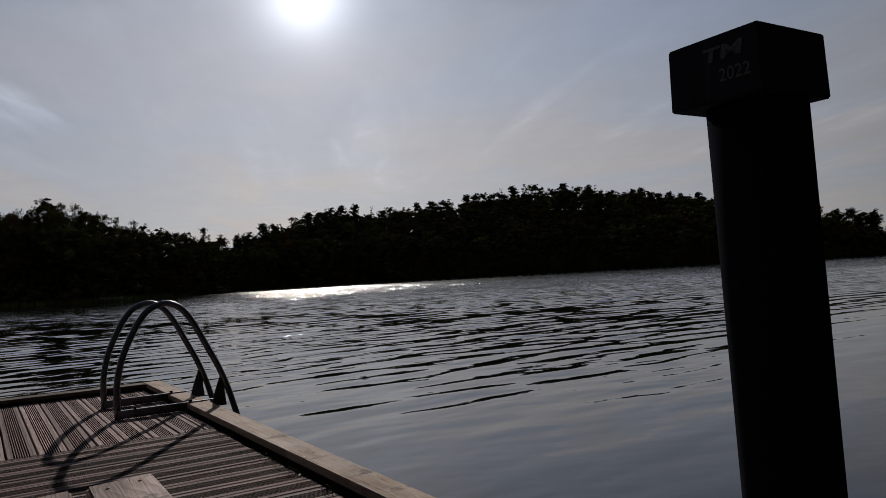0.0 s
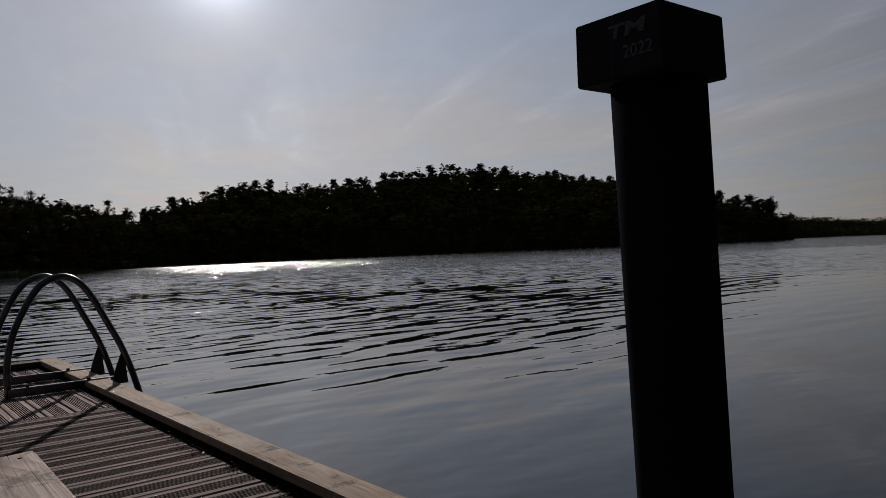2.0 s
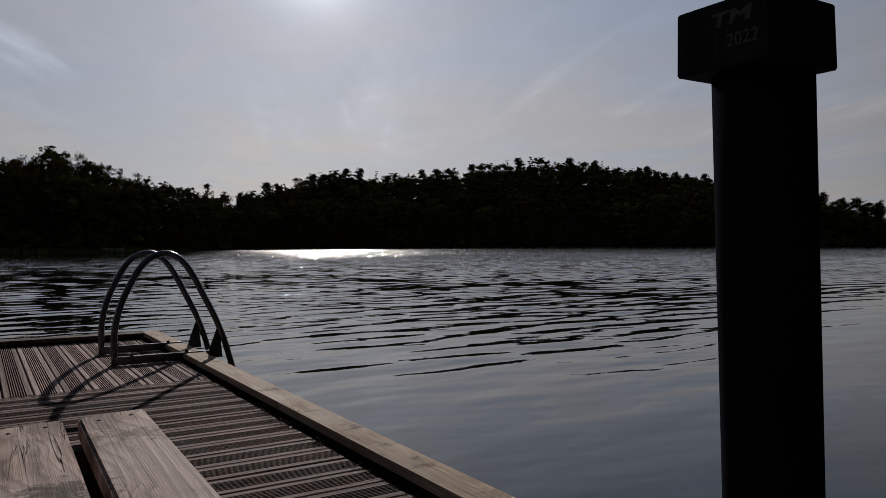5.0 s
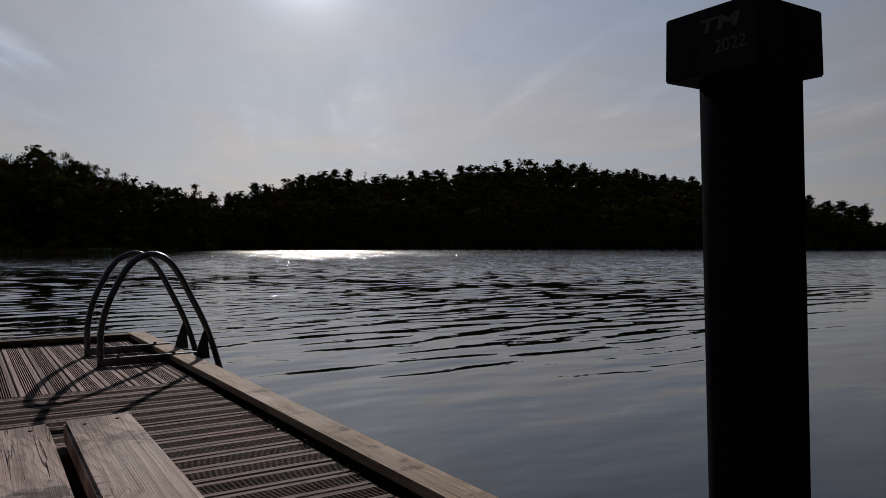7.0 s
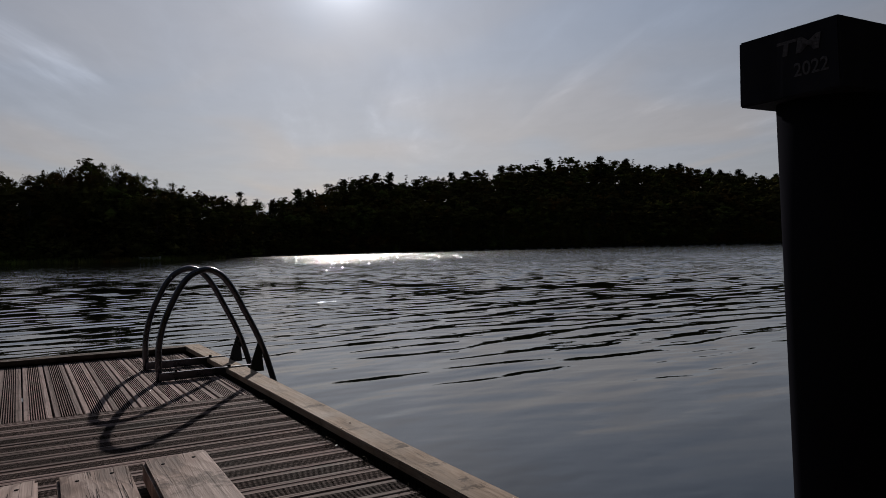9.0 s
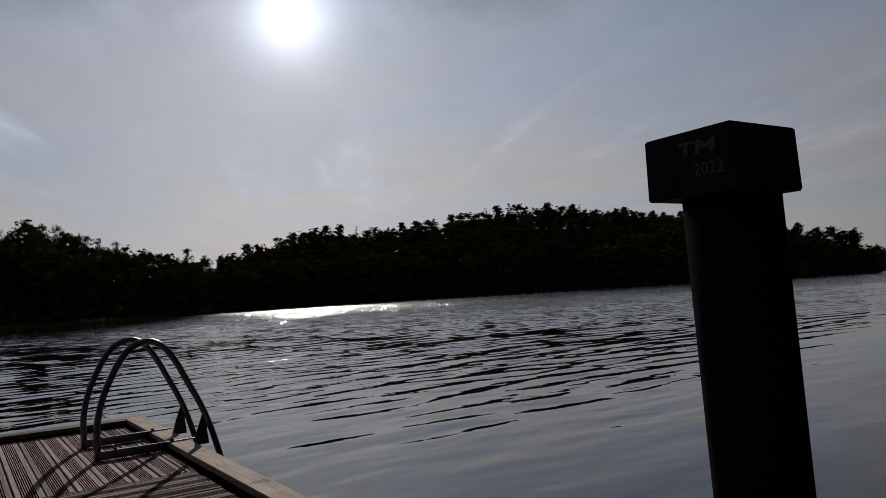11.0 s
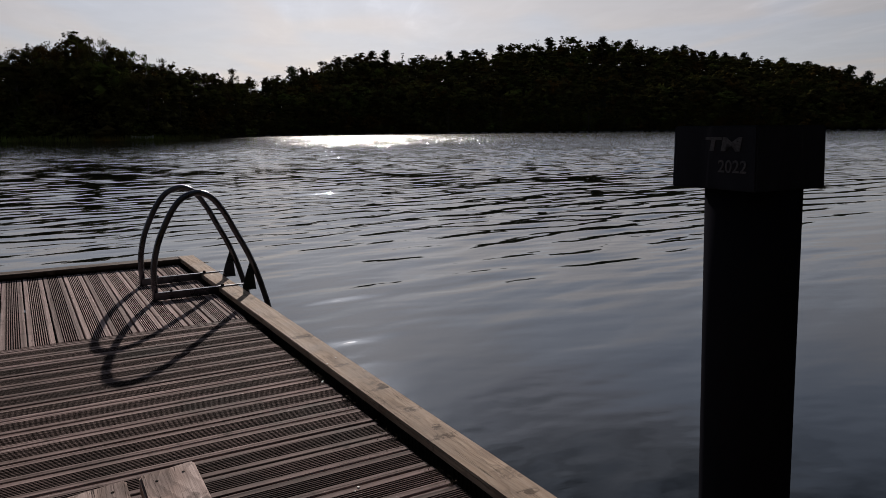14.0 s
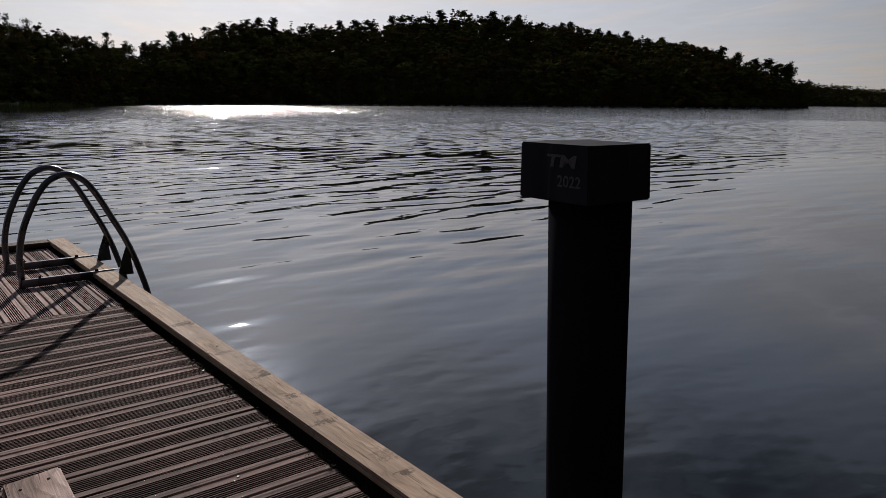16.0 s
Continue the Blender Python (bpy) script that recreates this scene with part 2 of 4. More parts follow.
    blot = m.noise((14, 14, 14), 5, 0.65, 0.4)
    base = m.mix(base, (0.035, 0.028, 0.022), m.math("MULTIPLY", m.range(blot, 0.57, 0.72, 0.0, 0.8), stain))
    h = m.math("ADD", m.math("MULTIPLY", fine, 0.5), m.math("MULTIPLY", ring, -0.35))
    h = m.math("SUBTRACT", h, m.math("MULTIPLY", crack, 1.2))
    if knots:
        knot = m.ramp(vo.outputs["Distance"], (0.08, (0.12, 0.08, 0.06)), (0.17, (0.28, 0.21, 0.17)), (0.23, (0.72, 0.64, 0.58)), (0.40, (1, 1, 1)))
        base = m.mix(base, knot, knots, "MULTIPLY")
    # single dark knots and bruises at their places
    for sx, sy, rx, ry, depth in spots:
        put, far_off = m.node("ShaderNodeVectorMath"), m.node("ShaderNodeVectorMath")
        put.operation, far_off.operation = "MULTIPLY_ADD", "LENGTH"
        m.link(own, put.inputs[0])
        put.inputs[1].default_value, put.inputs[2].default_value = (0.6 / rx, 0.6 / ry, 0), (-0.6 * sx / rx, -0.6 * sy / ry, 0)
        m.link(put.outputs[0], far_off.inputs[0])
        edge = m.math("ADD", far_off.outputs["Value"], m.math("MULTIPLY", m.math("SUBTRACT", m.noise((45, 45, 45), 4, 0.65, 0.5), 0.5), 4.5))
        base = m.mix(base, (0.05, 0.034, 0.026), m.range(edge, 0.5, 1.1, depth, 0.0))
    m.color(base)
    m.bsdf.inputs["Specular IOR Level"].default_value = 0.04
    m.roughness(m.range(patch, 0.3, 0.7, rough - 0.12, rough + 0.1))
    m.bump(h, bump, 0.003)
    return m.m


KERB_SPOTS = ((0.117, -1.635, 0.016, 0.022, 0.85), (0.092, -1.66, 0.022, 0.008, 0.8), (0.110, -1.93, 0.02, 0.016, 0.75), (0.108, -2.13, 0.012, 0.012, 0.8), (0.085, -2.215, 0.024, 0.014, 0.7),
              (0.118, -2.55, 0.02, 0.03, 0.4), (0.085, -0.73, 0.03, 0.018, 0.7), (0.128, -0.74, 0.014, 0.02, 0.75), (0.09, -1.28, 0.028, 0.014, 0.6), (0.10, -2.69, 0.016, 0.012, 0.7), (0.05, -3.1, 0.016, 0.02, 0.7), (0.11, 0.3, 0.02, 0.03, 0.6))
BENCH_SPOTS = ((-0.088, -0.380, 0.024, 0.026, 0.85), (-0.115, -0.405, 0.035, 0.022, 0.6), (0.020, -0.160, 0.034, 0.026, 0.6), (-0.02, -0.72, 0.02, 0.026, 0.8), (-0.24, -0.5, 0.018, 0.024, 0.8))
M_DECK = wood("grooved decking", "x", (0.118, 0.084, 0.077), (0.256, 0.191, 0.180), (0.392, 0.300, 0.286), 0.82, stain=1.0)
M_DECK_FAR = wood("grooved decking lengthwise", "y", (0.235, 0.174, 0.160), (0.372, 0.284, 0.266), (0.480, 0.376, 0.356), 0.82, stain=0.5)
M_KERB = wood("kerb timber lengthwise", "y", (0.525, 0.402, 0.304), (0.595, 0.462, 0.355), (0.65, 0.517, 0.408), 0.78, knots=0.25, stain=0.62, bump=0.5, rings=9.0, spots=KERB_SPOTS)
# same timber across the far end, darkened: its shade is put into the colour
M_KERB_SHADED = wood("shaded kerb timber crosswise", "x", (0.12, 0.09, 0.074), (0.17, 0.130, 0.108), (0.22, 0.170, 0.145), 0.78, knots=0.8, stain=0.7, rings=13.0)
M_BENCH = wood("weathered pine", "y", (0.335, 0.260, 0.236), (0.460, 0.362, 0.330), (0.556, 0.445, 0.408), 0.75, knots=0.55, stain=0.5, bump=1.0, rings=20.0, wander=2.2, stretch=0.045, spots=BENCH_SPOTS)
M_RIDGE = wood("dirty ridges of the decking", "x", (0.052, 0.037, 0.034), (0.130, 0.095, 0.089), (0.235, 0.176, 0.167), 0.9, stain=1.0)
M_DARKWOOD = wood("dark timber", "x", (0.03, 0.025, 0.02), (0.06, 0.05, 0.04), (0.09, 0.075, 0.06), 0.7)


def painted_steel():
    m = Mat("black painted steel", 0.55)
    m.bsdf.inputs["Specular IOR Level"].default_value = 0.0
    p, f = m.noise((3, 3, 1.2), 5, 0.6), m.noise((60, 60, 25), 4, 0.6)
    m.color(m.ramp(p, (0.35, (0.010, 0.010, 0.013)), (0.7, (0.019, 0.019, 0.024))))
    m.roughness(m.range(p, 0.3, 0.7, 0.7, 0.9))
    m.bump(f, 0.15, 0.001)
    return m.m


def cap_paint():
    m = Mat("dark weathered cap", 0.5)
    m.bsdf.inputs["Specular IOR Level"].default_value = 0.02
    p, f = m.noise((9, 9, 3), 6, 0.65, 0.6), m.noise((140, 140, 60), 3, 0.6)
    s = m.noise((45, 45, 3.0), 4, 0.6, 0.3)
    c = m.ramp(p, (0.32, (0.014, 0.015, 0.020)), (0.68, (0.028, 0.030, 0.039)))
    c = m.mix(c, (0.065, 0.065, 0.075), m.range(s, 0.66, 0.78, 0.0, 0.6))
    m.color(c)
    m.roughness(m.range(p, 0.3, 0.7, 0.55, 0.8))
    m.bump(f, 0.2, 0.001)
    return m.m


def steel():
    m = Mat("brushed stainless steel", 0.28, 1.0)
    p, f = m.noise((6, 6, 6), 5, 0.6), m.noise((260, 260, 30), 3, 0.6)
    m.color(m.ramp(p, (0.3, (0.085, 0.085, 0.105)), (0.7, (0.16, 0.16, 0.185))))
    m.roughness(m.range(p, 0.3, 0.7, 0.22, 0.38))
    m.bump(f, 0.08, 0.0005)
    return m.m


def plain(name, c, rough=0.7, size=30.0, metal=0.0):
    m = Mat(name, rough, metal)
    p = m.noise((1, 1, 1), 4, 0.6, 0, size)
    m.color(m.ramp(p, (0.3, tuple(v * 0.65 for v in c)), (0.7, tuple(min(1, v * 1.25) for v in c))))
    m.bump(p, 0.2, 0.002)
    if rough >= 0.85:
        m.bsdf.inputs["Specular IOR Level"].default_value = 0.03
    return m.m


M_POST, M_CAP, M_STEEL = painted_steel(), cap_paint(), steel()
M_GROOVE = plain("near-black brown of the groove faces", (0.014, 0.010, 0.008), 0.95, 60)
M_CHALK = plain("pale scratched paint", (0.105, 0.105, 0.115), 0.9, 400)
M_SCREW = plain("rusted screw head", (0.016, 0.012, 0.011), 0.85, 300)
M_FLOAT = plain("grey pontoon plastic", (0.08, 0.085, 0.09), 0.6, 6)
M_LITTER = plain("dead leaf litter", (0.06, 0.045, 0.03), 0.9, 120)
M_WHITE = plain("chalky white droppings", (0.75, 0.74, 0.7), 0.7, 200)
M_BARK = plain("tree bark", (0.10, 0.08, 0.065), 0.9, 3)
M_BIRCH = plain("birch bark", (0.38, 0.37, 0.35), 0.8, 2)
M_BOAT = plain("pale boat hull", (0.5, 0.5, 0.48), 0.5, 2)


def foliage(name, a, b, c, glow=0.05):
    m = Mat(name, 0.75)
    world_place = m.node("ShaderNodeNewGeometry").outputs["Position"]
    m.shifted(90)
    p = m.noise((0.35, 0.35, 0.35), 4, 0.6)
    m.co = world_place
    stand = m.noise((0.11, 0.11, 0.16), 3, 0.6)
    isle = m.node("ShaderNodeNewGeometry").outputs["Random Per Island"]
    col = m.mix(m.ramp(p, (0.35, a), (0.55, b), (0.72, c)), m.range(isle, 0, 1, 0.75, 1.2), 1.0, "MULTIPLY")
    # whole trees differ: brownish, olive, fresh green
    col = m.mix(col, m.ramp(stand, (0.34, (1.25, 0.80, 0.55)), (0.46, (0.75, 0.70, 0.60)), (0.56, (1.15, 1.10, 0.80)), (0.68, (1.3, 1.65, 0.9))), 1.0, "MULTIPLY")
    m.color(col)
    m.bsdf.inputs["Specular IOR Level"].default_value = 0.0
    tr, mx = m.node("ShaderNodeBsdfTranslucent"), m.node("ShaderNodeMixShader")
    m.link(col, tr.inputs["Color"])
    mx.inputs[0].default_value = glow
    m.link(m.bsdf.outputs[0], mx.inputs[1])
    m.link(tr.outputs[0], mx.inputs[2])
    m.link(mx.outputs[0], m.t.nodes["Material Output"].inputs["Surface"])
    return m.m


M_LEAF = foliage("broadleaf foliage", (0.050, 0.049, 0.022), (0.068, 0.066, 0.028), (0.092, 0.086, 0.035))
M_NEEDLE = foliage("pine needles", (0.028, 0.033, 0.018), (0.038, 0.043, 0.022), (0.050, 0.055, 0.027))
M_REED = foliage("reeds", (0.08, 0.09, 0.03), (0.11, 0.12, 0.045), (0.15, 0.15, 0.06))
M_LAND = plain("forest floor", (0.03, 0.03, 0.018), 0.95, 0.3)
M_LAND.node_tree.nodes["Principled BSDF"].inputs["Specular IOR Level"].default_value = 0.0
M_ROCK = plain("shore rock", (0.12, 0.115, 0.11), 0.85, 1.2)


def lake():
    m = Mat("lake water", 0.02, 0.0, (0.004, 0.005, 0.005))
    m.bsdf.inputs["IOR"].default_value = 1.54
    geo = m.node("ShaderNodeNewGeometry")
    m.co = geo.outputs["Position"]
    turn = m.node("ShaderNodeMapping")
    turn.inputs["Rotation"].default_value = (0, 0, radians(5))
    m.link(m.co, turn.inputs[0])
    m.co = turn.outputs[0]
    # wind-ruffled in the middle of the lake; nearer in, the mesh itself carries the ripples
    away = m.node("ShaderNodeVectorMath")
    away.operation = "LENGTH"
    m.link(geo.outputs["Position"], away.inputs[0])
    patch = m.math("MULTIPLY", m.math("SUBTRACT", m.noise((0.05, 0.13, 1), 2, 0.5, 0.3), 0.5), 14.0)
    out = m.math("ADD", away.outputs["Value"], patch)
    # the bay under the leafy shore lies sheltered, the open water to its right is ruffled
    side = m.node("ShaderNodeSeparateXYZ")
    m.link(geo.outputs["Position"], side.inputs[0])
    lee = m.math("ADD", m.math("SUBTRACT", side.outputs["X"], m.math("MULTIPLY", side.outputs["Y"], 0.27)), m.math("MULTIPLY", patch, 0.4))
    chopped = m.math("MULTIPLY", m.range(out, 22.0, 48.0, 0.0, 1.0), m.range(lee, -8.0, 6.0, 0.85, 1.0))
    ruffled = m.math("MULTIPLY", m.range(out, 50.0, 86.0, 0.0, 1.0), m.range(lee, -8.0, 8.0, 0.25, 1.0))
    small = m.noise((5.0, 11.0, 1), 2, 0.5, 0.3)
    chop = m.noise((1.6, 5.5, 1), 3, 0.6, 0.3)
    wind = m.noise((4.5, 7.5, 1), 3, 0.65, 0.2)
    # steep crests, few and scattered, on a small even ruffle
    gust = m.range(m.noise((3.4, 0.6, 1), 3, 0.7, 0.2), 0.50, 0.60, 0.0, 1.0)
    h = m.math("ADD", m.math("MULTIPLY", small, 0.0004), m.math("MULTIPLY", m.math("MULTIPLY", m.math("MULTIPLY", chop, 0.018), m.range(lee, 6.0, 14.0, 1.0, 1.8)), chopped))
    h = m.math("ADD", h, m.math("MULTIPLY", m.math("MULTIPLY", wind, m.math("ADD", m.math("MULTIPLY", gust, 0.034), 0.026)), m.math("MULTIPLY", m.math("MULTIPLY", ruffled, m.range(lee, 26.0, 60.0, 1.0, 0.3)), m.range(out, 95.0, 150.0, 1.0, 0.5))))
    m.roughness(m.math("ADD", m.math("MULTIPLY", ruffled, m.math("ADD", m.math("ADD", m.math("MULTIPLY", gust, 0.12), 0.03), m.math("ADD", m.range(lee, 26.0, 60.0, 0.0, 0.24), m.range(out, 95.0, 150.0, 0.0, 0.07)))), 0.012))
    skin = m.math("MULTIPLY", ruffled, m.range(lee, 12.0, 45.0, 0.0, 1.0))
    m.link(skin, m.bsdf.inputs["Coat Weight"])
    m.bsdf.inputs["Coat Roughness"].default_value = 0.04
    relief = m.bump(h, 1.0, 1.0)
    m.link(relief.outputs[0], m.bsdf.inputs["Coat Normal"])
    return m.m


M_WATER = lake()


# ---- building helpers ----
def link_mesh(name, bm, material, parent=None, label="", smooth=False):
    me = bpy.data.meshes.new(name)
    bm.to_mesh(me)
    bm.free()
    me.materials.append(material)
    if smooth:
        for p in me.polygons:
            p.use_smooth = True
    ob = new(name, me)
    ob.parent = parent
    return tagged(ob, label)


def part(name, bm, material, parent, label="", smooth=False):
    return link_mesh(name, bm, material, parent, label, smooth)


def empty(name, at, label, category, group="", kind=""):
    ob = new(name)
    ob.location = at
    ob.empty_display_size = 0.1
    return tagged(ob, label, category, group, kind)


def box(x0, x1, y0, y1, z0, z1, bevel=0.0, segments=1, bm=None):
    bm = bm or bmesh.new()
    r = bmesh.ops.create_cube(bm, size=1)
    bmesh.ops.scale(bm, vec=(x1 - x0, y1 - y0, z1 - z0), verts=r["verts"])
    bmesh.ops.translate(bm, vec=((x0 + x1) / 2, (y0 + y1) / 2, (z0 + z1) / 2), verts=r["verts"])
    if bevel:
        edges = list({e for v in r["verts"] for e in v.link_edges})
        bmesh.ops.bevel(bm, geom=edges, offset=bevel, segments=segments, affect="EDGES")
    return bm


def disc(x, y, z, r, h, bm=None, n=10, m=None):
    bm = bm or bmesh.new()
    c = bmesh.ops.create_cone(bm, cap_ends=True, segments=n, radius1=r, radius2=r * 0.85, depth=h)
    if m is not None:
        bmesh.ops.transform(bm, matrix=m, verts=c["verts"])
    bmesh.ops.translate(bm, vec=(x, y, z), verts=c["verts"])
    return bm


def tube(points, radius, bm=None, n=12):
    """A round tube along a line of points, closed at its ends."""
    bm = bm or bmesh.new()
    pts = [Vector(p) for p in points]
    rings, up = [], Vector((0, 1, 0))
    for i, p in enumerate(pts):
        d = (pts[min(i + 1, len(pts) - 1)] - pts[max(i - 1, 0)]).normalized()
        side = d.cross(up)
        side = side.normalized() if side.length > 1e-4 else Vector((1, 0, 0))
        other = side.cross(d).normalized()
        r = radius[i] if isinstance(radius, (list, tuple)) else radius
        rings.append([bm.verts.new(p + r * (math.cos(a) * side + math.sin(a) * other)) for a in (2 * math.pi * k / n for k in range(n))])
    for a, b in zip(rings, rings[1:]):
        for k in range(n):
            bm.faces.new((a[k], a[(k + 1) % n], b[(k + 1) % n], b[k]))
    bm.faces.new(rings[0][::-1])
    bm.faces.new(rings[-1])
    bmesh.ops.recalc_face_normals(bm, faces=bm.faces)
    return bm


def arrays(name, verts, faces, material, parent=None, label="", smooth=False):
    me = bpy.data.meshes.new(name)
    me.from_pydata(verts, [], faces)
    me.materials.append(material)
    if smooth:
        for p in me.polygons:
            p.use_smooth = True
    ob = new(name, me)
    ob.parent = parent
    return tagged(ob, label)


WATER_Z = -0.45

# ---- lake: a flat sheet to the horizon, with real ripples on the open water off the jetty ----
wave_rng = np.random.default_rng(21)


def train(count, shortest, longest, steep, spread):
    """Wave trains: number, direction, phase and height; steepness is shared evenly among the lengths."""
    length = np.exp(wave_rng.uniform(math.log(shortest), math.log(longest), count))
    heading = np.radians(-6 + spread * wave_rng.normal(size=count))
    k = 2 * math.pi / length
    return list(zip(k, heading, wave_rng.uniform(0, 2 * math.pi, count), steep / k * wave_rng.uniform(0.6, 1.3, count), length))


LONG = train(40, 0.5, 1.25, 0.0170, 11) + train(26, 0.22, 0.5, 0.0095, 17)
SHORT = train(34, 0.10, 0.30, 0.0020, 34)


def ripples(x, y, spacing, trains):
    """Height of the water at x, y: many small wave trains in gusty patches, none shorter than the mesh can carry."""
    z = np.zeros_like(x)
    bend = 0.5 * np.sin(0.31 * x + 0.17 * y + 1.0) + 0.4 * np.sin(0.13 * x - 0.27 * y)
    for k, d, p, a, length in trains:
        arg = k * (x * math.sin(d) + y * math.cos(d)) + p + bend
        group = 0.42 + 0.58 * np.sin(arg * 0.13 + 3.1 * p + 0.30 * k * x)
        z += a * group * (np.sin(arg) + 0.22 * np.cos(2 * arg)) * np.clip(length / spacing / 2.5 - 0.6, 0, 1)
    return z


def ease(v):
    v = np.clip(v, 0, 1)
    return v * v * (3 - 2 * v)


ORIGIN = (-1.1, -4.3)
BEAR_A, BEAR_B = -6, 78
ring, r = [], 1.2
while r < 92:
    ring.append(r)
    r += 0.032 + 0.0042 * max(0.0, r - 11)
ring = np.array(ring)
bear = np.radians(np.linspace(BEAR_A, BEAR_B, 560))
R, B = np.meshgrid(ring, bear, indexing="ij")
X, Y = ORIGIN[0] + R * np.sin(B), ORIGIN[1] + R * np.cos(B)
gap = np.broadcast_to(np.maximum(0.032 + 0.0042 * np.maximum(0, ring - 11), ring * (bear[1] - bear[0]) * 0.35)[:, None], X.shape)
swell = 0.8 + 0.5 * np.sin(0.21 * X + 0.5) * np.sin(0.16 * Y + 0.11 * X) + 0.3 * np.sin(0.9 * Y - 0.5 * X) * np.sin(0.6 * X + 0.35 * Y + 1.0)
swell = 1 + (swell - 1) * np.clip((55 - R) / 35, 0.25, 1)
# calm beside the jetty and off to the east, livelier farther out, sheltered under the leafy shore
lee = 0.34 + 0.12 * ease((R - 3) / 6) + 0.60 * ease((R - 8) / 12) + 1.1 * np.clip((R - 18) / 30, 0, 1) * (1 + 0.8 * ease((np.degrees(B) - 27) / 9))
lee *= (1 - 0.62 * ease((np.degrees(B) - 50) / 16) * ease((34 - R) / 12)) * (0.72 + 0.28 * ease((np.degrees(B) - 8) / 9))
fade = np.clip((92 - R) / 14, 0, 1) * np.clip((B - bear[0]) / 0.05, 0, 1) * np.clip((bear[-1] - B) / 0.05, 0, 1) * np.clip((R - 1.2) / 1.5, 0, 1)
Z = WATER_Z + (ripples(X, Y, gap, LONG) * swell * lee + ripples(X, Y, gap, SHORT) * (1.3 * ease((6.5 - R) / 3.5) + 0.35 + 0.65 * swell * np.minimum(lee, 1.4))) * fade
nb = len(bear)
verts = np.stack((X, Y, Z), axis=2).reshape(-1, 3).tolist()
faces = []
for i in range(len(ring) - 1):
    faces += [(i * nb + j, i * nb + j + 1, (i + 1) * nb + j + 1, (i + 1) * nb + j) for j in range(nb - 1)]
# the rest of the sheet: inside the first ring, the other bearings, and outwards to the horizon
hub = len(verts)
verts.append((*ORIGIN, WATER_Z))
faces += [(hub, j + 1, j) for j in range(nb - 1)]
edge_a, edge_b = [i * nb for i in range(len(ring))], [i * nb + nb - 1 for i in range(len(ring))]
rest = np.radians(np.linspace(BEAR_B, 360 + BEAR_A, 60))[1:-1]
prev = [hub] + edge_b
for a in rest:
    row = [hub]
    for i, r in enumerate(ring):
        row.append(len(verts))
        verts.append((ORIGIN[0] + r * math.sin(a), ORIGIN[1] + r * math.cos(a), WATER_Z))
    faces += [(prev[1], row[1], hub)] + [(prev[i], prev[i + 1], row[i + 1], row[i]) for i in range(1, len(ring))]
    prev = row
last = [hub] + edge_a
faces += [(prev[1], last[1], hub)] + [(prev[i], prev[i + 1], last[i + 1], last[i]) for i in range(1, len(ring))]
rim = [(len(ring) - 1) * nb + j for j in range(nb)]
turn = [len(verts) - len(ring) * (len(rest) - k) + len(ring) - 1 for k in range(len(rest))]
rim = rim + turn
rim_bear = list(bear) + list(rest)
for r in (130, 250, 600, 1800, 4500):
    outer = []
    for a in rim_bear:
        outer.append(len(verts))
        verts.append((ORIGIN[0] + r * math.sin(a), ORIGIN[1] + r * math.cos(a), WATER_Z))
    n = len(rim)
    faces += [(rim[j], rim[(j + 1) % n], outer[(j + 1) % n], outer[j]) for j in range(n)]
    rim = outer
lake_ob = arrays("water", verts, faces, M_WATER, smooth=True)
tidy = bmesh.new()
tidy.from_mesh(lake_ob.data)
bmesh.ops.recalc_face_normals(tidy, faces=tidy.faces)
if sum(f.normal.z for f in tidy.faces) < 0:
    bmesh.ops.reverse_faces(tidy, faces=tidy.faces)
tidy.to_mesh(lake_ob.data)
tidy.free()
tagged(lake_ob, "rippled grey lake water reflecting sky and trees", "water", kind="structure")

# ---- far shores: the height of the wood's edge against the sky, by bearing in degrees ----
RIDGE = [(-40, 5.0), (-8, 5.8), (0.5, 6.1), (4.7, 7.1), (7.6, 6.3), (9.8, 5.6), (12.7, 4.4), (15.3, 4.7), (16.2, 3.6), (18.4, 4.4),
         (20.9, 5.1), (24.6, 5.8), (28.3, 5.5), (32.2, 5.8), (36.6, 6.3), (39.6, 6.6), (44.3, 6.4), (49.6, 5.65), (54.1, 5.0), (57, 4.5),
         (59.3, 3.7), (61.5, 2.9), (62.6, 2.3), (64.3, 0.35)]
SHORE = [(-40, 150), (0, 145), (8, 140), (12, 150), (16, 195), (21, 225), (32, 250), (50, 265), (64.4, 290), (70, 300)]
EYE_Z = 0.75


def along(table, a):
    return float(np.interp(a, [p[0] for p in table], [p[1] for p in table]))


def depth_of_wood(a):
    return along([(-40, 40), (12, 34), (18, 45), (28, 80), (40, 100), (52, 80), (60, 36), (64.4, 6)], a)


def spot(a, d):
    """The point at bearing a, d metres from the jetty's end."""
    return -1.06 + d * math.sin(radians(a)), -4.3 + d * math.cos(radians(a))


def ridge_top(a, d):
    return EYE_Z + d * math.tan(radians(along(RIDGE, a)))


def land_height(a, d):
    """Height of the ground: a low bank at the shore, rising to the wooded ridge."""
    s, w = along(SHORE, a), depth_of_wood(a)
    f = min(1.0, max(0.0, (d - s) / w))
    crest = max(0.8, ridge_top(a, s + w) - 12.0)
    bank = 0.55 * min(1.0, max(-1.0, (d - s) / 2.5))
    return WATER_Z + bank + crest * f * f * (3 - 2 * f)


